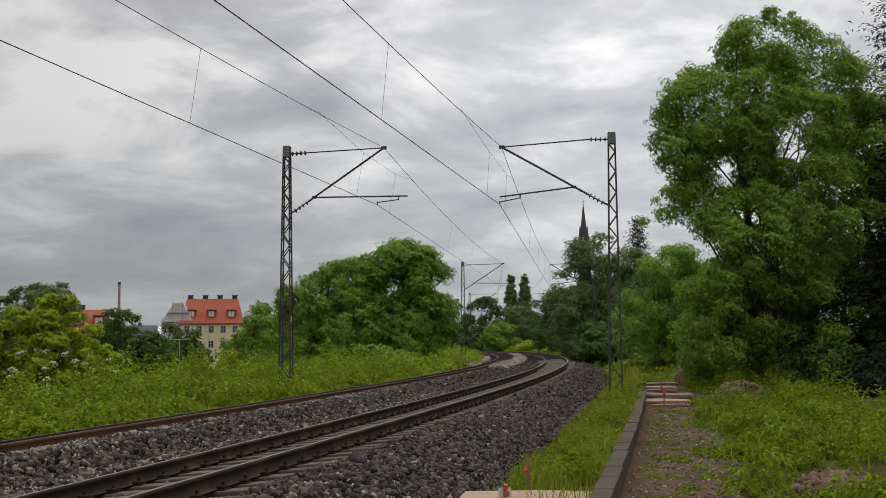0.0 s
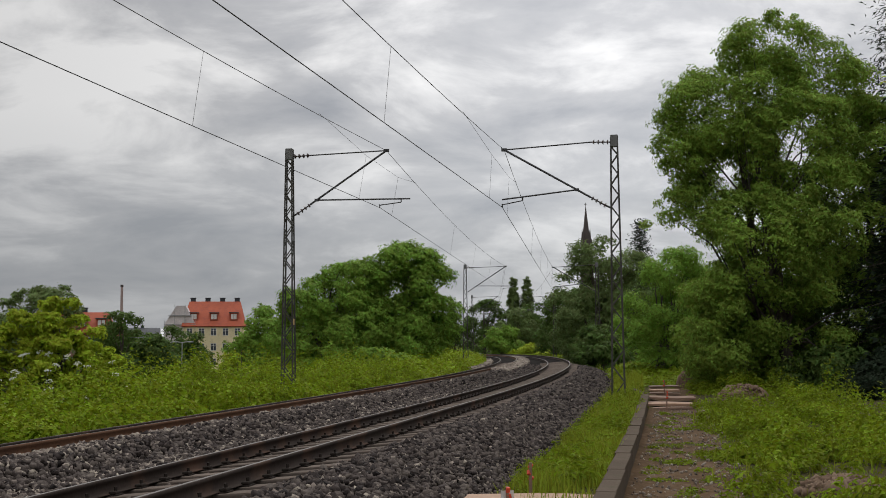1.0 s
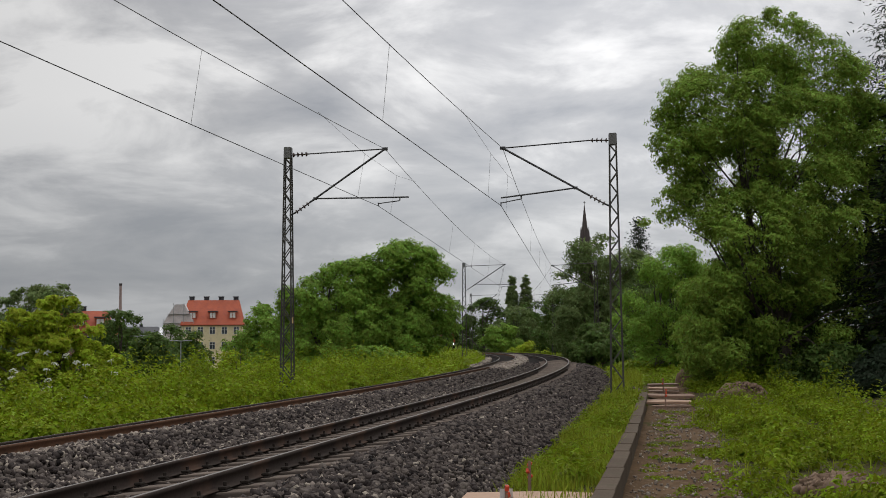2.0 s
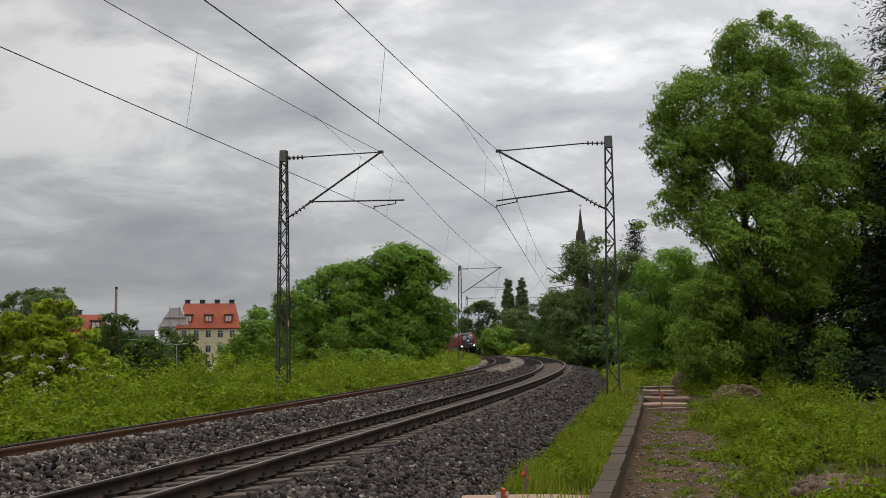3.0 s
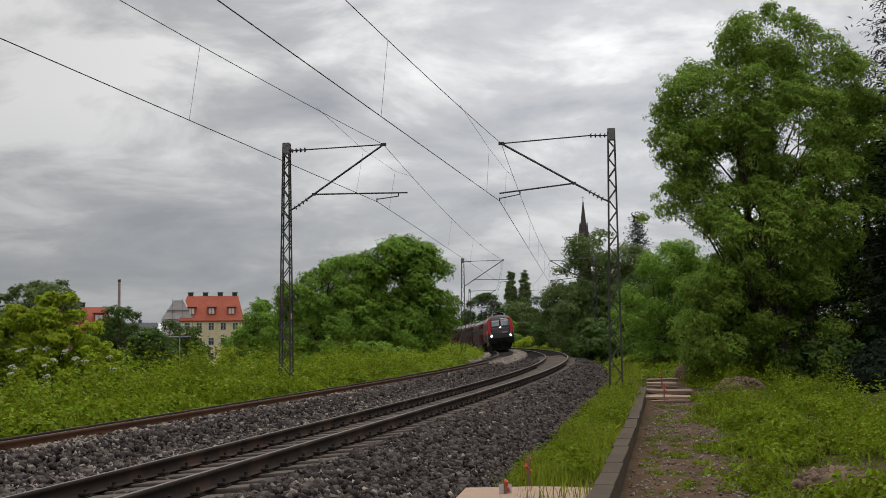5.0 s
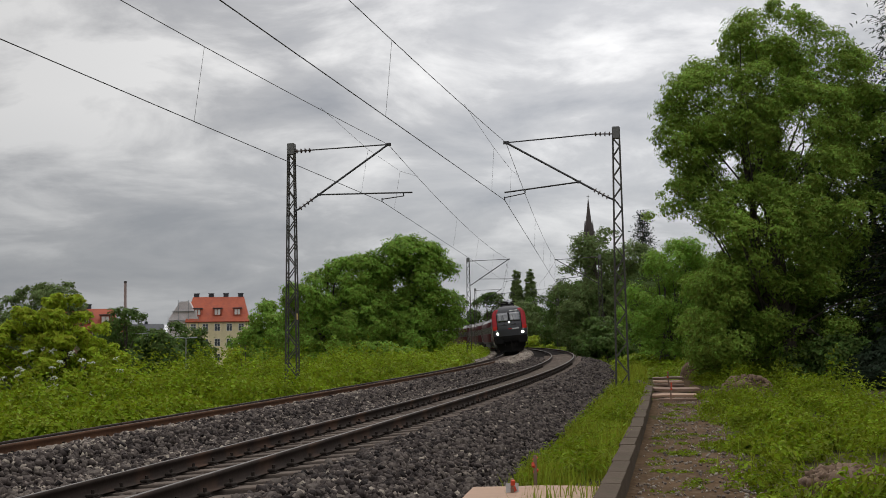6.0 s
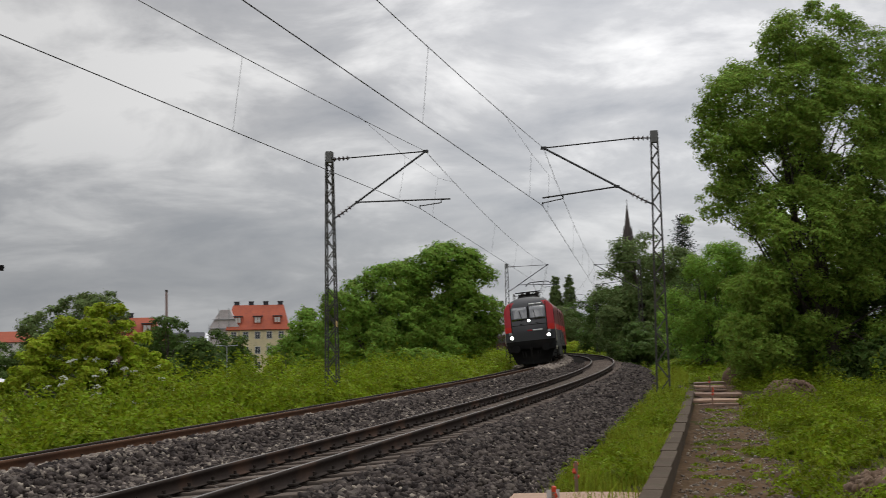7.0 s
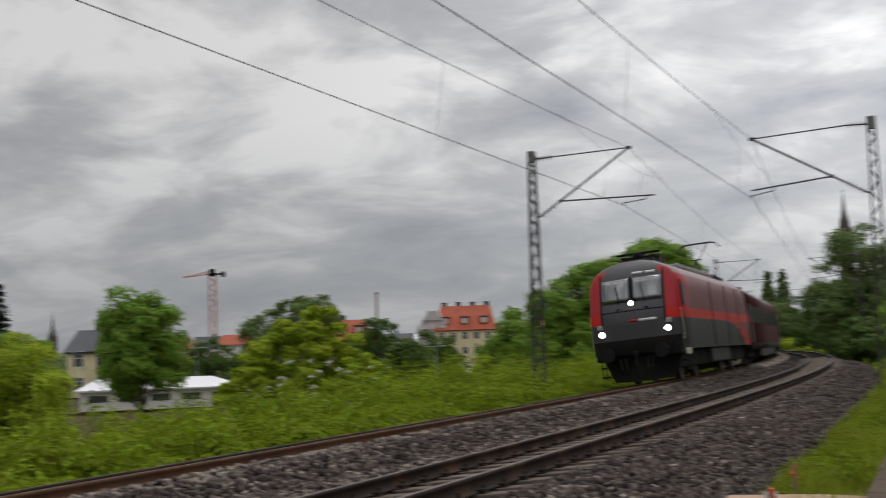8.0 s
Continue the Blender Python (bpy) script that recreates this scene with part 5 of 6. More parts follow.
        bar(bm, (sx * 1.52, yy, 2.33), (sx * 1.40, yy, 2.33), 0.014, 8)
        bar(bm, (sx * 1.52, yy, 1.37), (sx * 1.40, yy, 1.37), 0.014, 8)
        part("handrail", bm, M_rail_white, loco, "pale handrail")
        bm = bmesh.new()
        box(bm, sx * 1.36 - 0.1, sx * 1.36 + 0.1, F - 1.6, F - 1.0, 0.62, 0.68)
        box(bm, sx * 1.36 - 0.1, sx * 1.36 + 0.1, F - 1.6, F - 1.0, 0.32, 0.37)
        for y in (F - 1.58, F - 1.02):
            box(bm, sx * 1.42 - 0.012, sx * 1.42 + 0.012, y - 0.015, y + 0.015, 0.3, 1.05)
        part("cab_step", bm, M_under, loco)
        bm = bmesh.new()
        box(bm, sx * 1.44 - 0.015, sx * 1.44 + 0.015, F - 2.0, F - 1.0, 0.84, 1.04, None, 0.008)
        part("step_plate", bm, M_rail_white, loco, "pale worn step plate")
        for y in (-5.6, -2.0, 2.0):
            bm = bmesh.new()
            box(bm, sx * 1.475 - 0.012, sx * 1.475 + 0.012, y - 0.02, y + 0.02, 1.1, 3.5)
            part("panel_seam", bm, M_under, loco)
        bm = bmesh.new()
        box(bm, sx * 1.2 - 0.15, sx * 1.2 + 0.15, -2.4, 2.4, 0.45, 1.04, None, 0.06)
        part("equipment_box", bm, M_skirt, loco, "grey underfloor box")
    bogie(loco, 4.95, (-1.5, 1.5), 0.575, "a")
    bogie(loco, -4.95, (-1.5, 1.5), 0.575, "b")
    # roof: dark fairings, lowered pantograph in front, raised one behind
    for y0, y1, w, z1, mat in ((F - 3.2, F - 1.7, 0.6, 4.2, M_under), (-4.2, 4.0, 0.8, 4.2, M_roof), (-8.2, -5.6, 0.7, 4.22, M_under)):
        bm = bmesh.new()
        box(bm, -w, w, y0, y1, 4.0, z1, None, 0.05)
        part("roof_fairing", bm, mat, loco)
    for y in (5.2, 5.9, -5.2):
        bm = bmesh.new()
        bar(bm, (0.45, y, 4.1), (0.45, y, 4.5), 0.06, 10)
        bar(bm, (-0.45, y, 4.1), (-0.45, y, 4.5), 0.06, 10)
        part("roof_insulator", bm, M_insulator, loco)
    pantograph(loco, 7.0, False, 1)
    pantograph(loco, -6.6, True, -1)
    return loco


COACH_HALF = 13.1


def build_coach():
    coach = empty("coach", None, "maroon passenger coach with a dark window band", "railway coach", "the train")
    rows = [0.75, 1.05, 1.75, 1.95, 2.05, 2.95, 3.15, 3.35, 3.55, 3.72, 3.85, 3.95, 4.02, 4.05]
    ring = [(half_width(z, 1.43, 3.1, 4.06), z) for z in rows]
    prof = [(w, z) for w, z in ring] + [(-w, z) for w, z in ring[::-1]]
    bm = bmesh.new()
    ends = [[bm.verts.new((x, y, z)) for x, z in prof] for y in (COACH_HALF, -COACH_HALF)]
    n = len(prof)
    for i in range(n):
        k = (i + 1) % n
        f = bm.faces.new([ends[0][i], ends[1][i], ends[1][k], ends[0][k]])
        zc = (prof[i][1] + prof[k][1]) / 2
        f.material_index = 3 if zc > 3.5 else 1 if zc < 1.05 else 2 if 3.1 < zc < 3.2 else 0
        f.smooth = True
    for e in ends:
        bm.faces.new(e).material_index = 4
    bmesh.ops.recalc_face_normals(bm, faces=bm.faces)
    part("body", bm, [M_maroon, M_skirt, M_stripe, M_roof, M_under], coach)
    for sx in (-1, 1):
        for y in np.arange(-10.2, 10.3, 1.86):
            bm = bmesh.new()
            box(bm, sx * 1.43 - 0.012, sx * 1.43 + 0.012, y - 0.72, y + 0.72, 2.12, 2.92, None, 0.008)
            part("window", bm, M_pane_dark, coach, "dark tinted window")
        for y in (-12.1, 12.1):
            bm = bmesh.new()
            box(bm, sx * 1.43 - 0.014, sx * 1.43 + 0.014, y - 0.45, y + 0.45, 1.1, 3.0, None, 0.01)
            part("door", bm, M_anthracite, coach, "dark grey coach door")
        bm = bmesh.new()
        box(bm, sx * 1.3 - 0.08, sx * 1.3 + 0.08, -6.2, 6.2, 0.35, 0.8, None, 0.05)
        part("equipment_box", bm, M_skirt, coach, "grey underfloor skirt")
    bm = bmesh.new()
    box(bm, -1.1, 1.1, -12.6, 12.6, 0.42, 0.78, None, 0.05)
    part("underframe_fill", bm, M_under, coach)
    bogie(coach, 9.5, (-1.25, 1.25), 0.46, "a")
    bogie(coach, -9.5, (-1.25, 1.25), 0.46, "b")
    for y in (-7, 0, 7):
        bm = bmesh.new()
        box(bm, -0.6, 0.6, y - 1.4, y + 1.4, 4.0, 4.16, None, 0.05)
        part("roof_unit", bm, M_roof, coach)
    bm = bmesh.new()
    box(bm, -1.25, 1.25, COACH_HALF - 0.02, COACH_HALF + 0.38, 0.9, 3.8, None, 0.05)
    part("gangway_bellows", bm, M_under, coach)
    return coach


loco = build_loco()
first_coach = build_coach()
coaches = [first_coach] + [copy_thing(first_coach, Matrix()) for _ in range(4)]


def train_front(t):
    """Metres along the line of the locomotive's face."""
    left = 8.0 - t
    return 38.05 + 30.6 * left + 0.42 * left * left


def riding(s, base):
    """Pose of a vehicle whose bogies stand base metres before and behind s on the far track."""
    a, b = track_pose(s - base, FAR, 0, True), track_pose(s + base, FAR, 0, True)
    y = (a.translation - b.translation).normalized()
    up = (a.to_3x3() @ Vector((0, 0, 1)) + b.to_3x3() @ Vector((0, 0, 1))).normalized()
    x = y.cross(up).normalized()
    m = Matrix((x, y, x.cross(y))).transposed().to_4x4()
    m.translation = (a.translation + b.translation) / 2
    # the body rolls outwards a little on its springs
    return m @ pose(0, 0, 0, 0, -2.0, 0)


# ---- beside the line ----
M_board = material("weathered_board", (0.22, 0.14, 0.10), 0.85, 0.25, 2.0, 20.0, 0.006, random_object=0.3, stain=(0.16, 0.11, 0.08), stain_amount=0.5, stretch=(0.4, 3, 3))
M_board_pale = material("pale_plywood", (0.36, 0.23, 0.155), 0.8, 0.15, 2.0, 20.0, stain=(0.3, 0.2, 0.13), stain_amount=0.4, stretch=(0.4, 3, 3))
M_orange = material("orange_marker_paint", (0.55, 0.06, 0.02), 0.6, 0.2, 6.0, 40.0)
M_orange_faded = material("faded_orange_plastic", (0.55, 0.22, 0.07), 0.6, 0.15, 2.0, 20.0)
M_tape = material("white_plastic_sheet", (0.62, 0.62, 0.62), 0.5, 0.1, 6.0, 40.0)
M_heap = material("stony_earth_heap", (0.14, 0.09, 0.058), 1.0, 0.45, 2.0, 18.0, 0.05, stain=(0.17, 0.12, 0.08), stain_amount=0.55, stain_scale=7.0)
M_plaster_yellow = material("cream_yellow_plaster", (0.76, 0.67, 0.42), 0.9, 0.12, 0.4, 6.0, stain=(0.5, 0.42, 0.27), stain_amount=0.4)
M_plaster_white = material("pale_grey_plaster", (0.68, 0.66, 0.63), 0.9, 0.12, 0.4, 6.0)
M_tiles = material("orange_red_roof_tiles", (0.36, 0.085, 0.042), 0.85, 0.2, 0.5, 5.0, 0.02, random_object=0.12, stain=(0.27, 0.07, 0.05), stain_amount=0.5)
M_slate = material("dark_slate_roof", (0.045, 0.048, 0.055), 0.7, 0.2, 0.5, 6.0)
M_brick = material("brown_red_brick", (0.27, 0.15, 0.12), 0.9, 0.25, 0.5, 8.0)
M_pane = material("house_window_glass", (0.05, 0.06, 0.07), 0.1, 0.1, specular=0.9)
M_frame_white = material("white_window_frame", (0.7, 0.69, 0.66), 0.6, 0.05)
M_net = material("grey_scaffold_netting", (0.62, 0.57, 0.56), 0.9, 0.25, 0.6, 8.0)
M_felt = material("white_roof_sheet", (0.66, 0.66, 0.68), 0.6, 0.08, 0.3, 4.0)
M_crane = material("faded_red_crane_steel", (0.5, 0.16, 0.09), 0.7, 0.15, 0.3, 3.0)
M_spire = material("weathered_spire_stone", (0.085, 0.07, 0.065), 0.9, 0.2, 0.3, 3.0)
# brick lightened and dulled: the haze of distance is put into the colour
M_shaft = material("haze_paled_brick", (0.36, 0.27, 0.25), 0.9, 0.15, 0.3, 3.0)
M_zinc = material("lamp_zinc", (0.34, 0.35, 0.36), 0.5, 0.1, metal=0.4)


def build_path():
    def z_of(s, o):
        rng = np.random.default_rng(9)
        return np.interp(o, GROUND_O, GROUND_Z) + 0.03 + rng.normal(0, 0.008, len(s)) - 0.05 * (o > 6.0)
    ribbon("path", np.arange(-14, 50, 0.3), np.arange(4.55, 6.4, 0.15), z_of, M_path, "bare gravelly brown earth path", "path")
    scatter_stones("path_gravel", 1900, 9, 34, 4.7, 6.1, M_stone_pale, 61, (0.012, 0.04), 1.4, "small pale stones on the earth path", lambda s, o: np.interp(o, GROUND_O, GROUND_Z) + 0.035, 0.0)


build_path()


def build_trough():
    """The concrete cable trough: a row of lidded blocks along the path."""
    thing = empty("cable_trough", None, "weathered grey concrete cable trough beside the path", "cable trough")
    bm = bmesh.new()
    box(bm, -0.085, 0.085, -0.494, 0.494, -0.42, -0.05, None, 0.008)
    body = bpy.data.meshes.new("trough_block")
    bm.to_mesh(body)
    bm.free()
    body.materials.append(M_concrete)
    bm = bmesh.new()
    box(bm, -0.1, 0.1, -0.493, 0.493, -0.048, 0.0, None, 0.009)
    lid = bpy.data.meshes.new("lid")
    bm.to_mesh(lid)
    bm.free()
    lid.materials.append(M_concrete)
    rng = random.Random(8)
    for k in range(49):
        s = -11.0 + k
        off = float(np.interp(s, (9, 12, 37), (4.61, 4.59, 4.38))) - max(0.0, s - 34.5) * 0.12
        h = float(np.interp(s, LINE_S, LINE_H))
        m = Matrix.Translation(on_line(s, off, -0.15 + rng.uniform(-0.008, 0.008))) @ Matrix.Rotation(h, 4, "Z") @ pose(rng.uniform(-0.006, 0.006), 0, 0, 0, rng.uniform(-0.6, 0.6), rng.uniform(-0.5, 0.5))
        b = shared("trough_block", body, thing, m)
        shared("lid", lid, b, pose(rng.uniform(-0.006, 0.006), 0, 0))


build_trough()


def board(s, o0, o1, width, thick, z, turn, mat, label):
    bm = bmesh.new()
    L = (o1 - o0) / 2
    box(bm, -L, L, -width / 2, width / 2, 0, thick, None, 0.006)
    bmesh.ops.subdivide_edges(bm, edges=[e for e in bm.edges if abs((e.verts[0].co - e.verts[1].co).x) > L], cuts=3)
    rng = random.Random(int(s * 10))
    for v in bm.verts:
        v.co.z += 0.012 * math.sin(v.co.x * 3 + s)
    ob = part("board", bm, mat)
    h = float(np.interp(s, LINE_S, LINE_H))
    ob.matrix_basis = Matrix.Translation(on_line(s, (o0 + o1) / 2, z)) @ Matrix.Rotation(h + radians(turn), 4, "Z")
    return tagged(ob, label, "board", "boards across the path")


for s, o0, o1, w, z, turn, mat in ((31.9, 4.5, 5.65, 0.3, -0.47, 2, M_board), (32.7, 4.48, 5.75, 0.9, -0.40, 4, M_board_pale), (34.2, 4.5, 5.7, 0.5, -0.45, 2, M_board), (35.6, 4.5, 5.8, 1.2, -0.36, 3, M_board), (37.2, 4.5, 5.5, 0.4, -0.45, -2, M_board),
                                   (40.2, 4.5, 5.5, 0.5, -0.45, 1, M_board), (41.8, 4.5, 5.5, 0.9, -0.40, 3, M_board_pale), (44.6, 4.5, 5.6, 1.0, -0.38, 2, M_board)):
    board(s, o0, o1, w, 0.06, z, turn, mat, "reddish brown timber board lying across the path")
board(13.55, 2.95, 4.45, 1.25, 0.03, -0.43, 3, M_board_pale, "pale plywood sheet lying in the grass")


def stake(s, o, z, height, label, sheet):
    thing = empty("marker_stake", Matrix.Translation(on_line(s, o, z)), label, "stake", "marker stakes")
    bm = bmesh.new()
    box(bm, -0.018, 0.018, -0.018, 0.018, -0.25, height, None, 0.004)
    part("post", bm, M_board, thing)
    rng = random.Random(int(s * 100))
    bm = bmesh.new()
    for k in range(3):
        a = rng.uniform(0, 6.28)
        c = Vector((0.02 * math.cos(a), 0.02 * math.sin(a), height - 0.04 - 0.07 * k))
        box(bm, -0.022, 0.022, -0.018, 0.018, -0.03, 0.03, Matrix.Translation(c) @ pose(0, 0, 0, rng.uniform(-30, 30), rng.uniform(-30, 30), rng.uniform(0, 90)), 0.008)
    part("ribbon_knot", bm, M_orange, thing, "orange ribbon knot")
    if sheet:
        bm = bmesh.new()
        vs = [bm.verts.new((x, 0.025 + 0.02 * math.sin(9 * x + 5 * z), z)) for z in (0.0, height * 0.33, height * 0.66) for x in (-0.07, 0.0, 0.07)]
        for i in range(2):
            for j in range(2):
                bm.faces.new([vs[i * 3 + j], vs[i * 3 + j + 1], vs[i * 3 + j + 4], vs[i * 3 + j + 3]])
        bmesh.ops.solidify(bm, geom=bm.faces, thickness=0.006)
        part("wrapping", bm, M_tape, thing, "crumpled white plastic wrapping")
    return thing


stake(13.6, 3.45, -0.40, 0.15, "short stake with an orange ribbon and white plastic", True)
stake(14.4, 3.6, -0.42, 0.34, "thin stake with orange ribbons in the grass", False)
for s, o in ((31.2, 5.0), (39.6, 4.98)):
    stake(s, o, -0.45, 0.5, "thin stake with orange ribbons by the boards", False)


def heap(s, o, r, height, seed, label):
    rng = np.random.default_rng(seed)
    bm = bmesh.new()
    bmesh.ops.create_icosphere(bm, subdivisions=4, radius=1)
    for v in bm.verts:
        d = 1 + 0.25 * noise.noise(v.co * 1.7 + Vector((seed, 0, 0))) + 0.12 * noise.noise(v.co * 6)
        v.co = Vector((v.co.x * r * d, v.co.y * r * 0.8 * d, max(-0.15, v.co.z * height * d)))
    for f in bm.faces:
        f.smooth = True
    ob = part("earth_heap", bm, M_heap)
    p = on_line(s, o, 0)
    p.z = float(ground_z(s, o)) + 0.02
    ob.matrix_basis = Matrix.Translation(p)
    tagged(ob, label, "earth heap", "earth heaps")
    scatter_stones("heap_stones", 420, s - r * 0.7, s + r * 0.7, o - r * 0.8, o + r * 0.8, M_heap, seed + 80, (0.03, 0.09), 1.0, "brown stones lying on an earth heap",
                   lambda a, b: np.interp(b, GROUND_O, GROUND_Z) + height * np.sqrt(np.clip(1 - ((a - s) / r / 0.8) ** 2 - ((b - o) / r) ** 2, 0, 1)), 0.0)
    return ob


heap(14.2, 6.95, 0.5, 0.27, 3, "heap of brown stony earth among weeds")
heap(34.6, 7.1, 0.75, 0.5, 5, "heap of brown stony earth among weeds")
heap(46.0, 6.2, 0.6, 0.8, 7, "heap of brown stony earth among weeds")


def post_box():
    thing = empty("signal_box", Matrix.Translation(on_line(103.7, 3.6, -0.6)), "small black trackside cabinet on a post", "trackside cabinet")
    bm = bmesh.new()
    bar(bm, (0, 0, -0.2), (0, 0, 0.5), 0.12, 10)
    part("post", bm, M_under, thing)
    bm = bmesh.new()
    box(bm, -0.3, 0.3, -0.2, 0.2, 0.4, 1.15, None, 0.03)
    part("cabinet", bm, M_under, thing)
    bm = bmesh.new()
    box(bm, -0.33, 0.33, -0.23, 0.23, 1.15, 1.2, None, 0.01)
    part("lid", bm, M_zinc, thing, "pale metal lid")


post_box()


def grit_box():
    thing = empty("grit_box", Matrix.Translation(on_line(160, 7.0, -0.9)), "faded orange grit box beside the line", "grit box")
    bm = bmesh.new()
    box(bm, -0.7, 0.7, -0.45, 0.45, 0, 0.8, None, 0.05)
    part("bin", bm, M_orange_faded, thing)
    bm = bmesh.new()
    box(bm, -0.76, 0.76, -0.5, 0.5, 0.8, 0.98, None, 0.06)
    part("lid", bm, M_orange_faded, thing)


grit_box()


# ---- blossom on the elder ----
def blossoms(centre, count, spread, seed):
    rng = np.random.default_rng(seed)
    for k in range(count):
        d = rng.normal(size=3)
        d /= np.linalg.norm(d)
        d[1] = -abs(d[1]) * 0.8
        p = np.array(centre) + d * np.array(spread)
        bm = bmesh.new()
        for j in range(26):
            a, r = rng.uniform(0, 6.28), 0.11 * math.sqrt(rng.random())
            bmesh.ops.create_icosphere(bm, subdivisions=1, radius=0.017, matrix=Matrix.Translation((r * math.cos(a), r * math.sin(a), 0.03 * (1 - (r / 0.11) ** 2) + rng.uniform(-0.006, 0.006))))
        bar(bm, (0, 0, -0.14), (0, 0, 0.0), 0.006, 5)
        ob = part("flower_head", bm, M_blossom)
        ob.matrix_basis = Matrix.Translation(p) @ pose(0, 0, 0, rng.uniform(10, 40), rng.uniform(-20, 20), 0)
        tagged(ob, "flat cream elder flower head", "flower head", "elder flower heads")


blossoms((-11.2, 33.5, 0.35), 40, (2.2, 1.35, 0.85), 71)


# ---- the town below ----
def gabled_house(name, place, turn, width, depth, eave, ridge, wall_mat, roof_mat, label, storeys, cols, dormers=0, chimneys=0, hip=0.0, category="house"):
    """x along the ridge, the front faces -y. Walls with framed windows, a tiled roof with overhang, dormers and chimneys."""
    thing = empty(name, pose(*place, 0, 0, turn), label, category)
    w, d = width / 2, depth / 2
    bm = bmesh.new()
    box(bm, -w, w, -d, d, 0, eave)
    if not hip:
        for x in (-w, w):
            v = [bm.verts.new(p) for p in ((x, -d, eave), (x, d, eave), (x, 0, ridge - 0.2))]
            bm.faces.new(v)
    part("wall", bm, wall_mat, thing)
    bm = bmesh.new()
    ov, hx = 0.45, w * hip
    k = (ridge - eave) / d
    lo = eave - ov * k * 0.4
    top = [bm.verts.new((x, 0, ridge)) for x in (-w - ov + hx, w + ov - hx)]
    front = [bm.verts.new((x, -d - ov, lo)) for x in (-w - ov, w + ov)]
    back = [bm.verts.new((x, d + ov, lo)) for x in (-w - ov, w + ov)]
    bm.faces.new([front[0], front[1], top[1], top[0]])
    bm.faces.new([back[1], back[0], top[0], top[1]])
    if hip:
        bm.faces.new([back[0], front[0], top[0]])
        bm.faces.new([front[1], back[1], top[1]])
    bmesh.ops.recalc_face_normals(bm, faces=bm.faces)
    bmesh.ops.solidify(bm, geom=bm.faces, thickness=0.22)
    roof = part("roof", bm, roof_mat, thing)
    sh = eave / storeys
    for i in range(storeys):
        for j in range(cols):
            x = -w + (j + 0.5) * width / cols
            z = i * sh + sh * 0.32
            win = new("window")
            win.parent = thing
            bm = bmesh.new()
            for a in ((-0.62, 0.62, -0.05, 0.02), (-0.62, 0.62, 1.5, 1.58), (-0.62, -0.54, 0, 1.55), (0.54, 0.62, 0, 1.55), (-0.035, 0.035, 0, 1.55), (-0.55, 0.55, 1.0, 1.06)):
                box(bm, x + a[0], x + a[1], -d - 0.06, -d + 0.05, z + a[2], z + a[3])
            part("frame", bm, M_frame_white, win)
            bm = bmesh.new()
            box(bm, x - 0.55, x + 0.55, -d - 0.02, -d + 0.02, z, z + 1.52)
            part("pane", bm, M_pane, win)
    for j in range(dormers):
        x = -w + (j + 0.5) * width / dormers
        z0 = eave + (ridge - eave) * 0.2
        y = -d * 0.80
        bm = bmesh.new()
        box(bm, x - 0.85, x + 0.85, y - 0.35, y + 1.8, z0, z0 + 1.6)
        dm = part("dormer", bm, roof_mat, thing)
        bm = bmesh.new()
        box(bm, x - 1.05, x + 1.05, y - 0.6, y + 2.2, z0 + 1.6, z0 + 1.78)
        part("dormer_roof", bm, M_slate, dm)
        bm = bmesh.new()
        for a, b in ((-0.6, -0.05), (0.05, 0.6)):
            box(bm, x + a, x + b, y - 0.4, y - 0.33, z0 + 0.25, z0 + 1.4)
        part("dormer_window", bm, M_frame_white, dm)
    for j in range(chimneys):
        x = -w + (j + 0.5) * width / chimneys
        bm = bmesh.new()
        box(bm, x - 0.55, x + 0.55, 0.3, 1.1, ridge - 1.4, ridge + 0.7, None, 0.03)
        box(bm, x - 0.65, x + 0.65, 0.2, 1.2, ridge + 0.7, ridge + 0.85)
        part("chimney", bm, M_slate, roof, "dark sooty chimney")
    return thing


# large cream house with an orange roof, its gable end wrapped in scaffolding
gabled_house("apartment_house", (-51.3, 260.0, -3.8), 8, 13.0, 10.0, 9.9, 15.3, M_plaster_yellow, M_tiles, "cream apartment house with an orange tiled roof", 3, 5, 3, 4, 0.2, "apartment house")


def scaffold():
    thing = empty("scaffolding", pose(-58.0, 255.5, -3.8, 0, 0, 6), "scaffolding wrapped in pale grey netting round a gable", "scaffolding")
    bm = bmesh.new()
    prof = [(-3.2, 0), (3.2, 0), (3.2, 10.4), (1.2, 14.2), (-0.8, 14.2), (-3.2, 10.4)]
    a = [bm.verts.new((x, -1.2, z)) for x, z in prof]
    b = [bm.verts.new((x, 4.0, z)) for x, z in prof]
    bm.faces.new(a)
    bm.faces.new(b[::-1])
    for i in range(len(prof)):
        bm.faces.new([a[i], b[i], b[(i + 1) % len(prof)], a[(i + 1) % len(prof)]])
    bmesh.ops.recalc_face_normals(bm, faces=bm.faces)
    part("netting", bm, M_net, thing)
    for z in (2.0, 4.0, 6.0, 8.0, 10.0, 12.0):
        bm = bmesh.new()
        half = 3.4 if z < 10.4 else 3.4 - (z - 10.4) * 0.55
        box(bm, -half, half, -1.5, -1.2, z, z + 0.12)
        part("deck", bm, M_zinc, thing)
    for x in (-3.3, -1.1, 1.1, 3.3):
        bm = bmesh.new()
        bar(bm, (x, -1.4, 0), (x, -1.4, 11.0 if abs(x) > 2 else 14.5), 0.06, 6)
        part("upright", bm, M_zinc, thing)


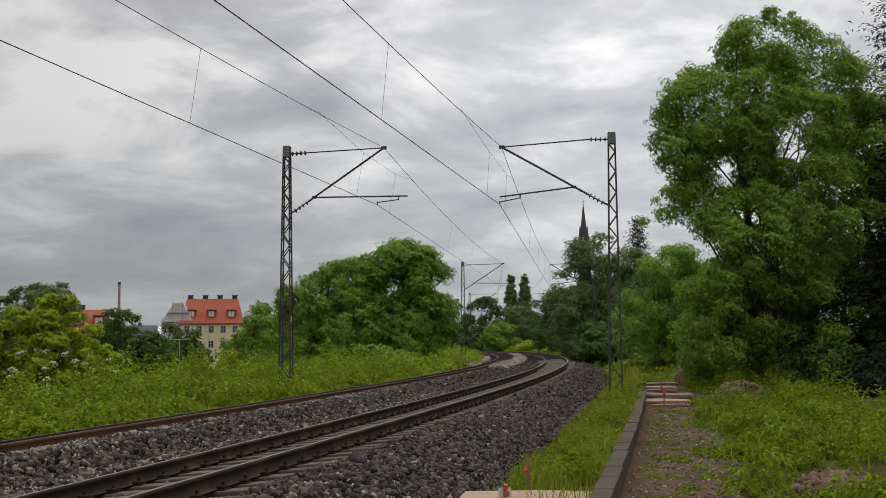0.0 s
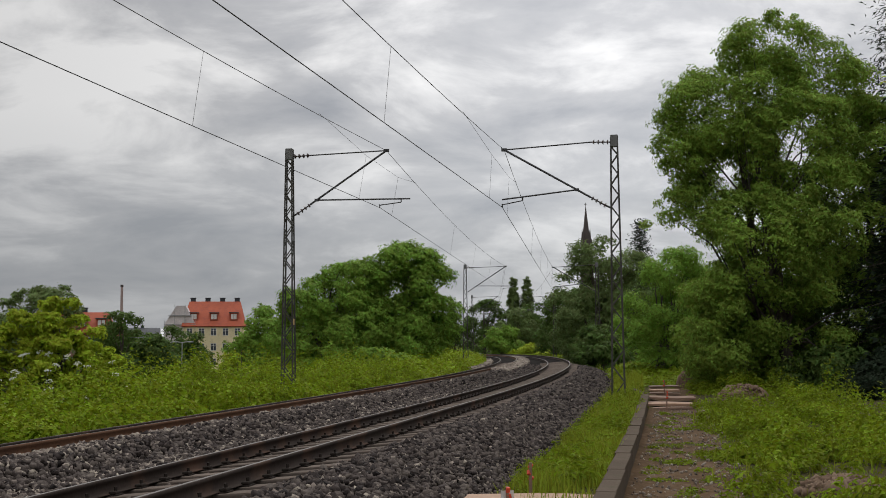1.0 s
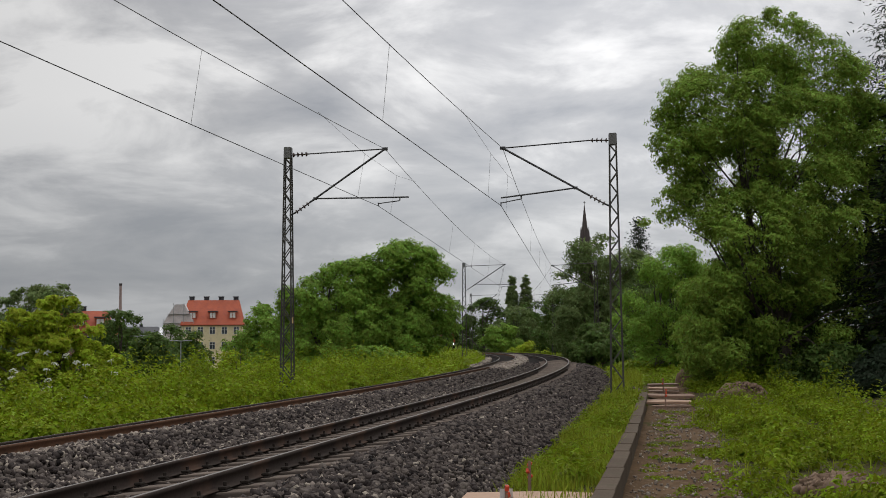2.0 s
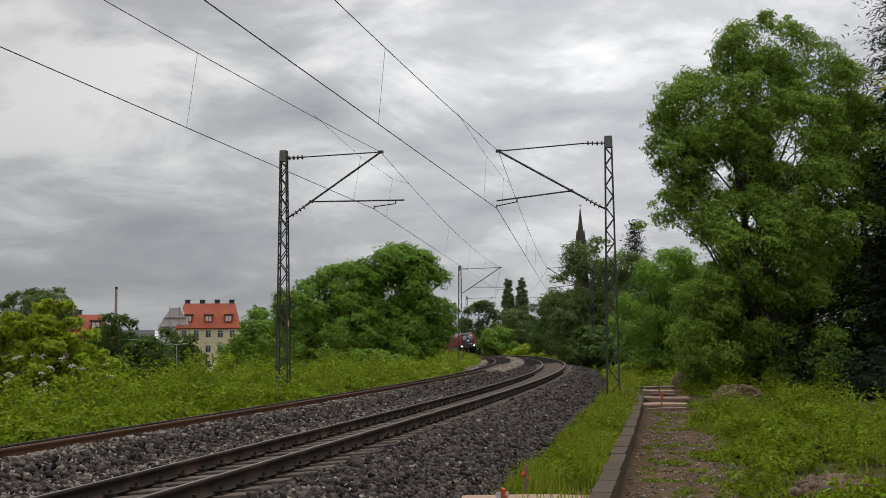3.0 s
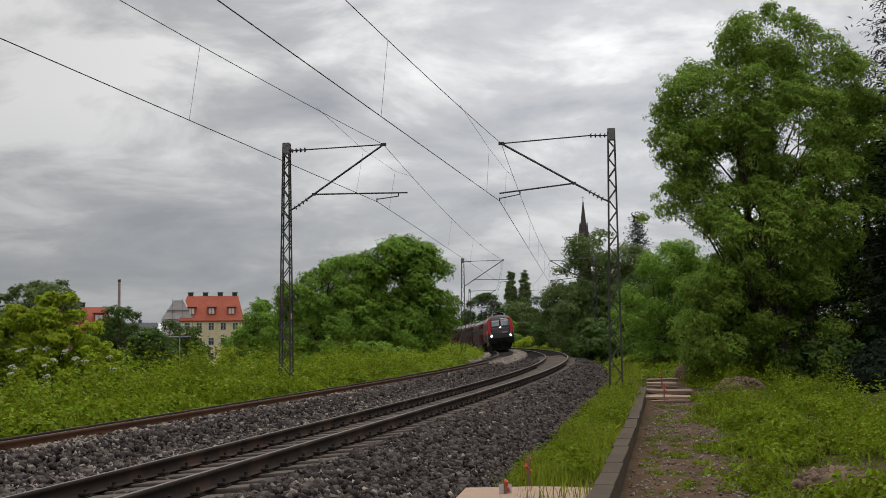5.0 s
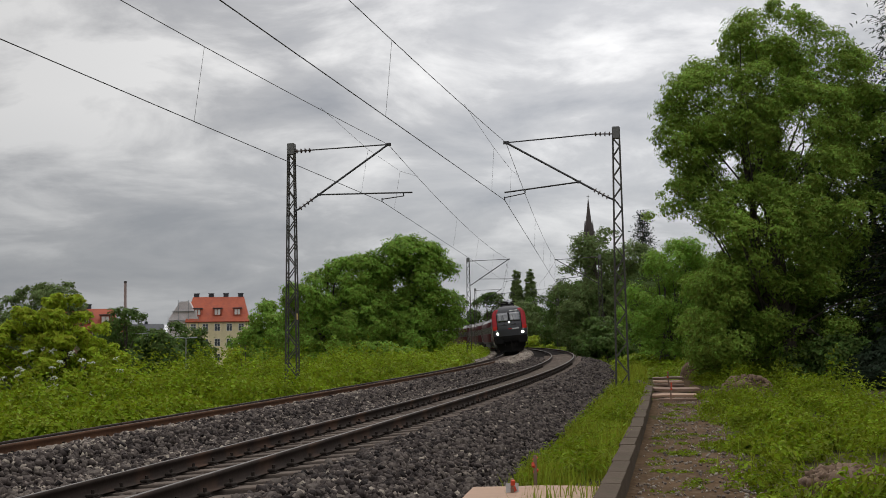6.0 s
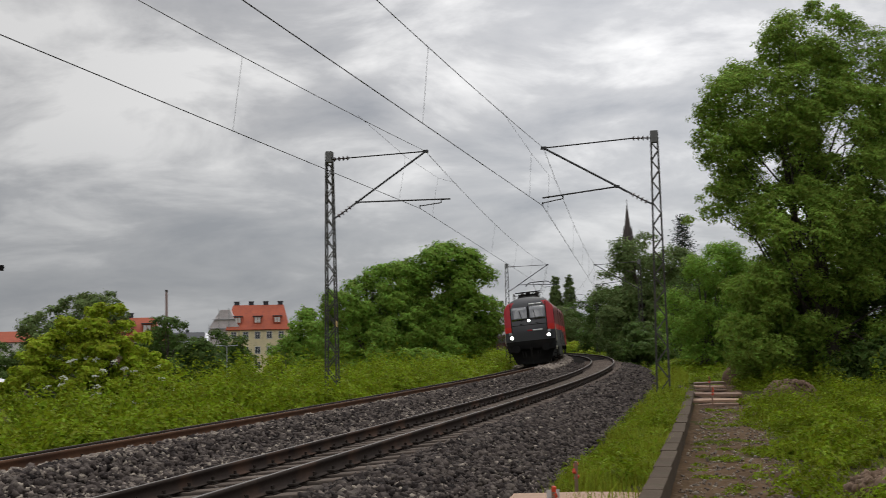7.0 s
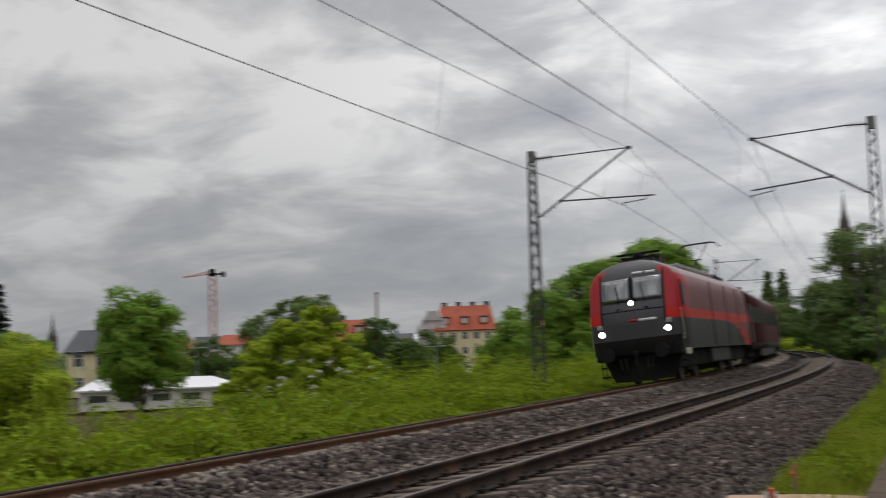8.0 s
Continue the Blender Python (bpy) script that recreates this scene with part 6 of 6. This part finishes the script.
scaffold()
gabled_house("brick_house", (-64.0, 206.0, -3.2), 12, 10.0, 9.0, 7.2, 10.8, M_brick, M_tiles, "brick house with a red tiled roof and white windows", 2, 4, 3, 1, 0.2)
gabled_house("villa", (-73.6, 134.0, -3.0), 30, 8.0, 8.0, 5.7, 8.3, M_plaster_yellow, M_slate, "cream villa with a dark slate hipped roof", 2, 3, 0, 1, 0.45)
for k, (x, y, w, e, r, wall, roof) in enumerate(((-160, 392, 14, 10, 13.5, M_plaster_white, M_tiles), (-140, 420, 16, 9, 13.5, M_brick, M_slate), (-178, 410, 15, 9, 13.5, M_plaster_white, M_slate), (-104, 400, 12, 9, 12, M_plaster_white, M_slate), (-90, 390, 10, 9, 11.5, M_plaster_white, M_felt), (-205, 430, 16, 9, 14, M_brick, M_tiles), (-125, 430, 14, 10, 13, M_plaster_yellow, M_tiles), (-78, 420, 12, 8, 11, M_plaster_white, M_slate))):
    gabled_house("town_house", (x, y, -4.0), 10 + 7 * (k % 3), w, 10, e, r, wall, roof, "distant town house with a pitched roof", 3, 4, 0, 1, 0.1)


def shed():
    thing = empty("flat_shed", pose(-45.2, 92.5, -2.75, 0, 0, 27), "low shed with a white sheeted roof", "shed")
    bm = bmesh.new()
    box(bm, -6.5, 6.5, -3.2, 3.2, 0, 1.7)
    part("wall", bm, M_plaster_white, thing)
    bm = bmesh.new()
    lo = [bm.verts.new(p) for p in ((-6.9, -3.6, 1.7), (6.9, -3.6, 1.7), (6.9, 3.6, 1.7), (-6.9, 3.6, 1.7))]
    hi = [bm.verts.new(p) for p in ((-5.2, 0, 2.55), (4.4, 0, 2.55))]
    for f in ([lo[0], lo[1], hi[1], hi[0]], [lo[2], lo[3], hi[0], hi[1]], [lo[1], lo[2], hi[1]], [lo[3], lo[0], hi[0]]):
        bm.faces.new(f)
    bmesh.ops.recalc_face_normals(bm, faces=bm.faces)
    bmesh.ops.solidify(bm, geom=bm.faces, thickness=0.15)
    part("roof", bm, M_felt, thing)
    for x in (-5, -2.5, 0, 2.5, 5):
        bm = bmesh.new()
        box(bm, x - 0.8, x + 0.8, -3.24, -3.18, 0.7, 1.25)
        part("window", bm, M_pane, thing)
    bm = bmesh.new()
    bar(bm, (-0.5, 0.6, 2.6), (-0.5, 0.6, 3.6), 0.14, 10)
    part("vent_pipe", bm, M_zinc, thing)


shed()


def crane():
    thing = empty("tower_crane", pose(-199.6, 458.4, -4, 0, 0, 24), "faded red tower crane over the roofs", "crane")
    bm = bmesh.new()
    h, r = 40.0, 1.35
    for sx in (-r, r):
        for sy in (-r, r):
            box(bm, sx - 0.3, sx + 0.3, sy - 0.3, sy + 0.3, 0, h)
    z, flip = 0.0, 1
    while z < h - 2:
        for s in (-r, r):
            bar(bm, (-flip * r, s, z), (flip * r, s, z + 2.2), 0.13, 5)
            bar(bm, (s, -flip * r, z), (s, flip * r, z + 2.2), 0.13, 5)
        z, flip = z + 2.2, -flip
    part("tower", bm, M_crane, thing)
    bm = bmesh.new()
    box(bm, -1.8, 1.8, -1.8, 1.8, h, h + 1.2)
    box(bm, -1.2, 1.2, -2.0, 1.5, h + 1.2, h + 3.0, None, 0.1)
    part("slewing_cab", bm, M_under, thing)
    bm = bmesh.new()
    a = Vector((0, 0, h + 1.0))
    tip = Vector((-12.0, -2, h - 0.6))
    for d, z in ((-0.5, 0), (0.5, 0), (0, 1.4)):
        bar(bm, a + Vector((0, d, z)), tip + Vector((0, d * 0.4, z * 0.2)), 0.14, 5)
    for k in range(9):
        p, q = a.lerp(tip, k / 9), a.lerp(tip, (k + 1) / 9)
        bar(bm, p + Vector((0, -0.5, 0)), q + Vector((0, 0, 1.2 * (1 - k / 9))), 0.08, 4)
        bar(bm, p + Vector((0, 0, 1.2 * (1 - k / 9))), q + Vector((0, 0.5, 0)), 0.08, 4)
    part("jib", bm, M_crane, thing)
    bm = bmesh.new()
    box(bm, 0.5, 5.6, -0.6, 0.6, h + 0.6, h + 1.2)
    box(bm, 3.6, 5.4, -0.8, 0.8, h - 0.4, h + 1.9, None, 0.1)
    part("counterweight", bm, M_under, thing)


crane()


def tall_chimney():
    thing = empty("factory_chimney", pose(-187.6, 674.4, -4), "slender brick factory chimney on the skyline", "chimney")
    bm = bmesh.new()
    bar(bm, (0, 0, 0), (0, 0, 41.5), 1.05, 16, 0.7)
    part("shaft", bm, M_shaft, thing)
    bm = bmesh.new()
    bar(bm, (0, 0, 40.6), (0, 0, 41.9), 0.85, 16)
    part("rim", bm, M_spire, thing)


tall_chimney()


def church_spire(place, height, name_label):
    thing = empty("church_tower", pose(*place), name_label, "church tower")
    bm = bmesh.new()
    box(bm, -2.0, 2.0, -2.0, 2.0, 0, height - 13.5)
    part("tower", bm, M_spire, thing)
    bm = bmesh.new()
    bar(bm, (0, 0, height - 13.5), (0, 0, height - 0.8), 1.5, 8, 0.12)
    part("spire", bm, M_spire, thing)
    for sx in (-1, 1):
        for sy in (-1, 1):
            bm = bmesh.new()
            bar(bm, (sx * 1.4, sy * 1.4, height - 13.6), (sx * 1.4, sy * 1.4, height - 9.4), 0.4, 6, 0.04)
            part("pinnacle", bm, M_spire, thing)
    bm = bmesh.new()
    bar(bm, (0, 0, height - 1), (0, 0, height + 0.8), 0.1, 6)
    box(bm, -0.5, 0.5, -0.08, 0.08, height + 0.1, height + 0.25)
    part("cross", bm, M_spire, thing)


church_spire((55.6, 446.5, -4), 59.6, "dark stone church spire rising over the trees")
church_spire((-359.7, 600.5, -4), 34.0, "distant church spire on the skyline")


def street_lamp(x, y, base, top, arm):
    thing = empty("street_lamp", pose(x, y, base), "grey street lamp with a double arm", "street lamp", "street lamps")
    h = top - base
    bm = bmesh.new()
    bar(bm, (0, 0, 0), (0, 0, h), 0.06, 8, 0.035)
    part("pole", bm, M_zinc, thing)
    for sx in (-1, 1):
        bm = bmesh.new()
        bar(bm, (0, 0, h), (sx * arm * 0.5, 0, h + 0.05), 0.03, 6)
        box(bm, sx * arm * 0.75 - 0.26, sx * arm * 0.75 + 0.26, -0.1, 0.1, h, h + 0.09, None, 0.03)
        part("lamp_head", bm, M_zinc, thing)


street_lamp(-28.0, 106.4, -3.0, 2.2, 0.9)
street_lamp(-22.0, 97.6, -3.0, 1.7, 0.9)
street_lamp(-47.0, 104.0, -3.0, 2.3, 1.0)
street_lamp(-60.0, 104.0, -3.0, 2.3, 1.0)


def far_woods():
    """A low, uneven belt of trees along the horizon."""
    rng = np.random.default_rng(90)
    n = 520
    a = rng.uniform(radians(-40), radians(50), n)
    d = rng.uniform(300, 560, n)
    c = np.stack([-np.sin(a) * d, np.cos(a) * d, -4 + rng.uniform(1.5, 6.0, n)], -1)
    rep = np.repeat(np.arange(n), 90)
    g = rng.normal(size=(len(rep), 3))
    g /= np.linalg.norm(g, axis=1, keepdims=True)
    p = c[rep] + g * np.array([5.0, 5.0, 3.2]) * rng.uniform(0.6, 1.1, (len(rep), 1))
    p = p[p[:, 2] > -4]
    nn = rng.normal(0, 0.4, p.shape) + np.array([0, -0.3, 0.9])
    tagged(new("far_woods", leaf_mesh("far_woods", leaves(rng, p, nn, 1.5, 0.8), M_far, True)), "distant belt of dull green trees on the horizon", "woods", kind="stuff")


far_woods()


def motions():
    times = [0.25 * k for k in range(33)]
    walk(loco, [(t, riding(train_front(t) + 9.62, 4.95)) for t in times])
    for k, coach in enumerate(coaches):
        mid = 9.62 * 2 + 0.5 + COACH_HALF + k * (2 * COACH_HALF + 0.4)
        walk(coach, [(t, riding(train_front(t) + mid, 9.5)) for t in times])


motions()
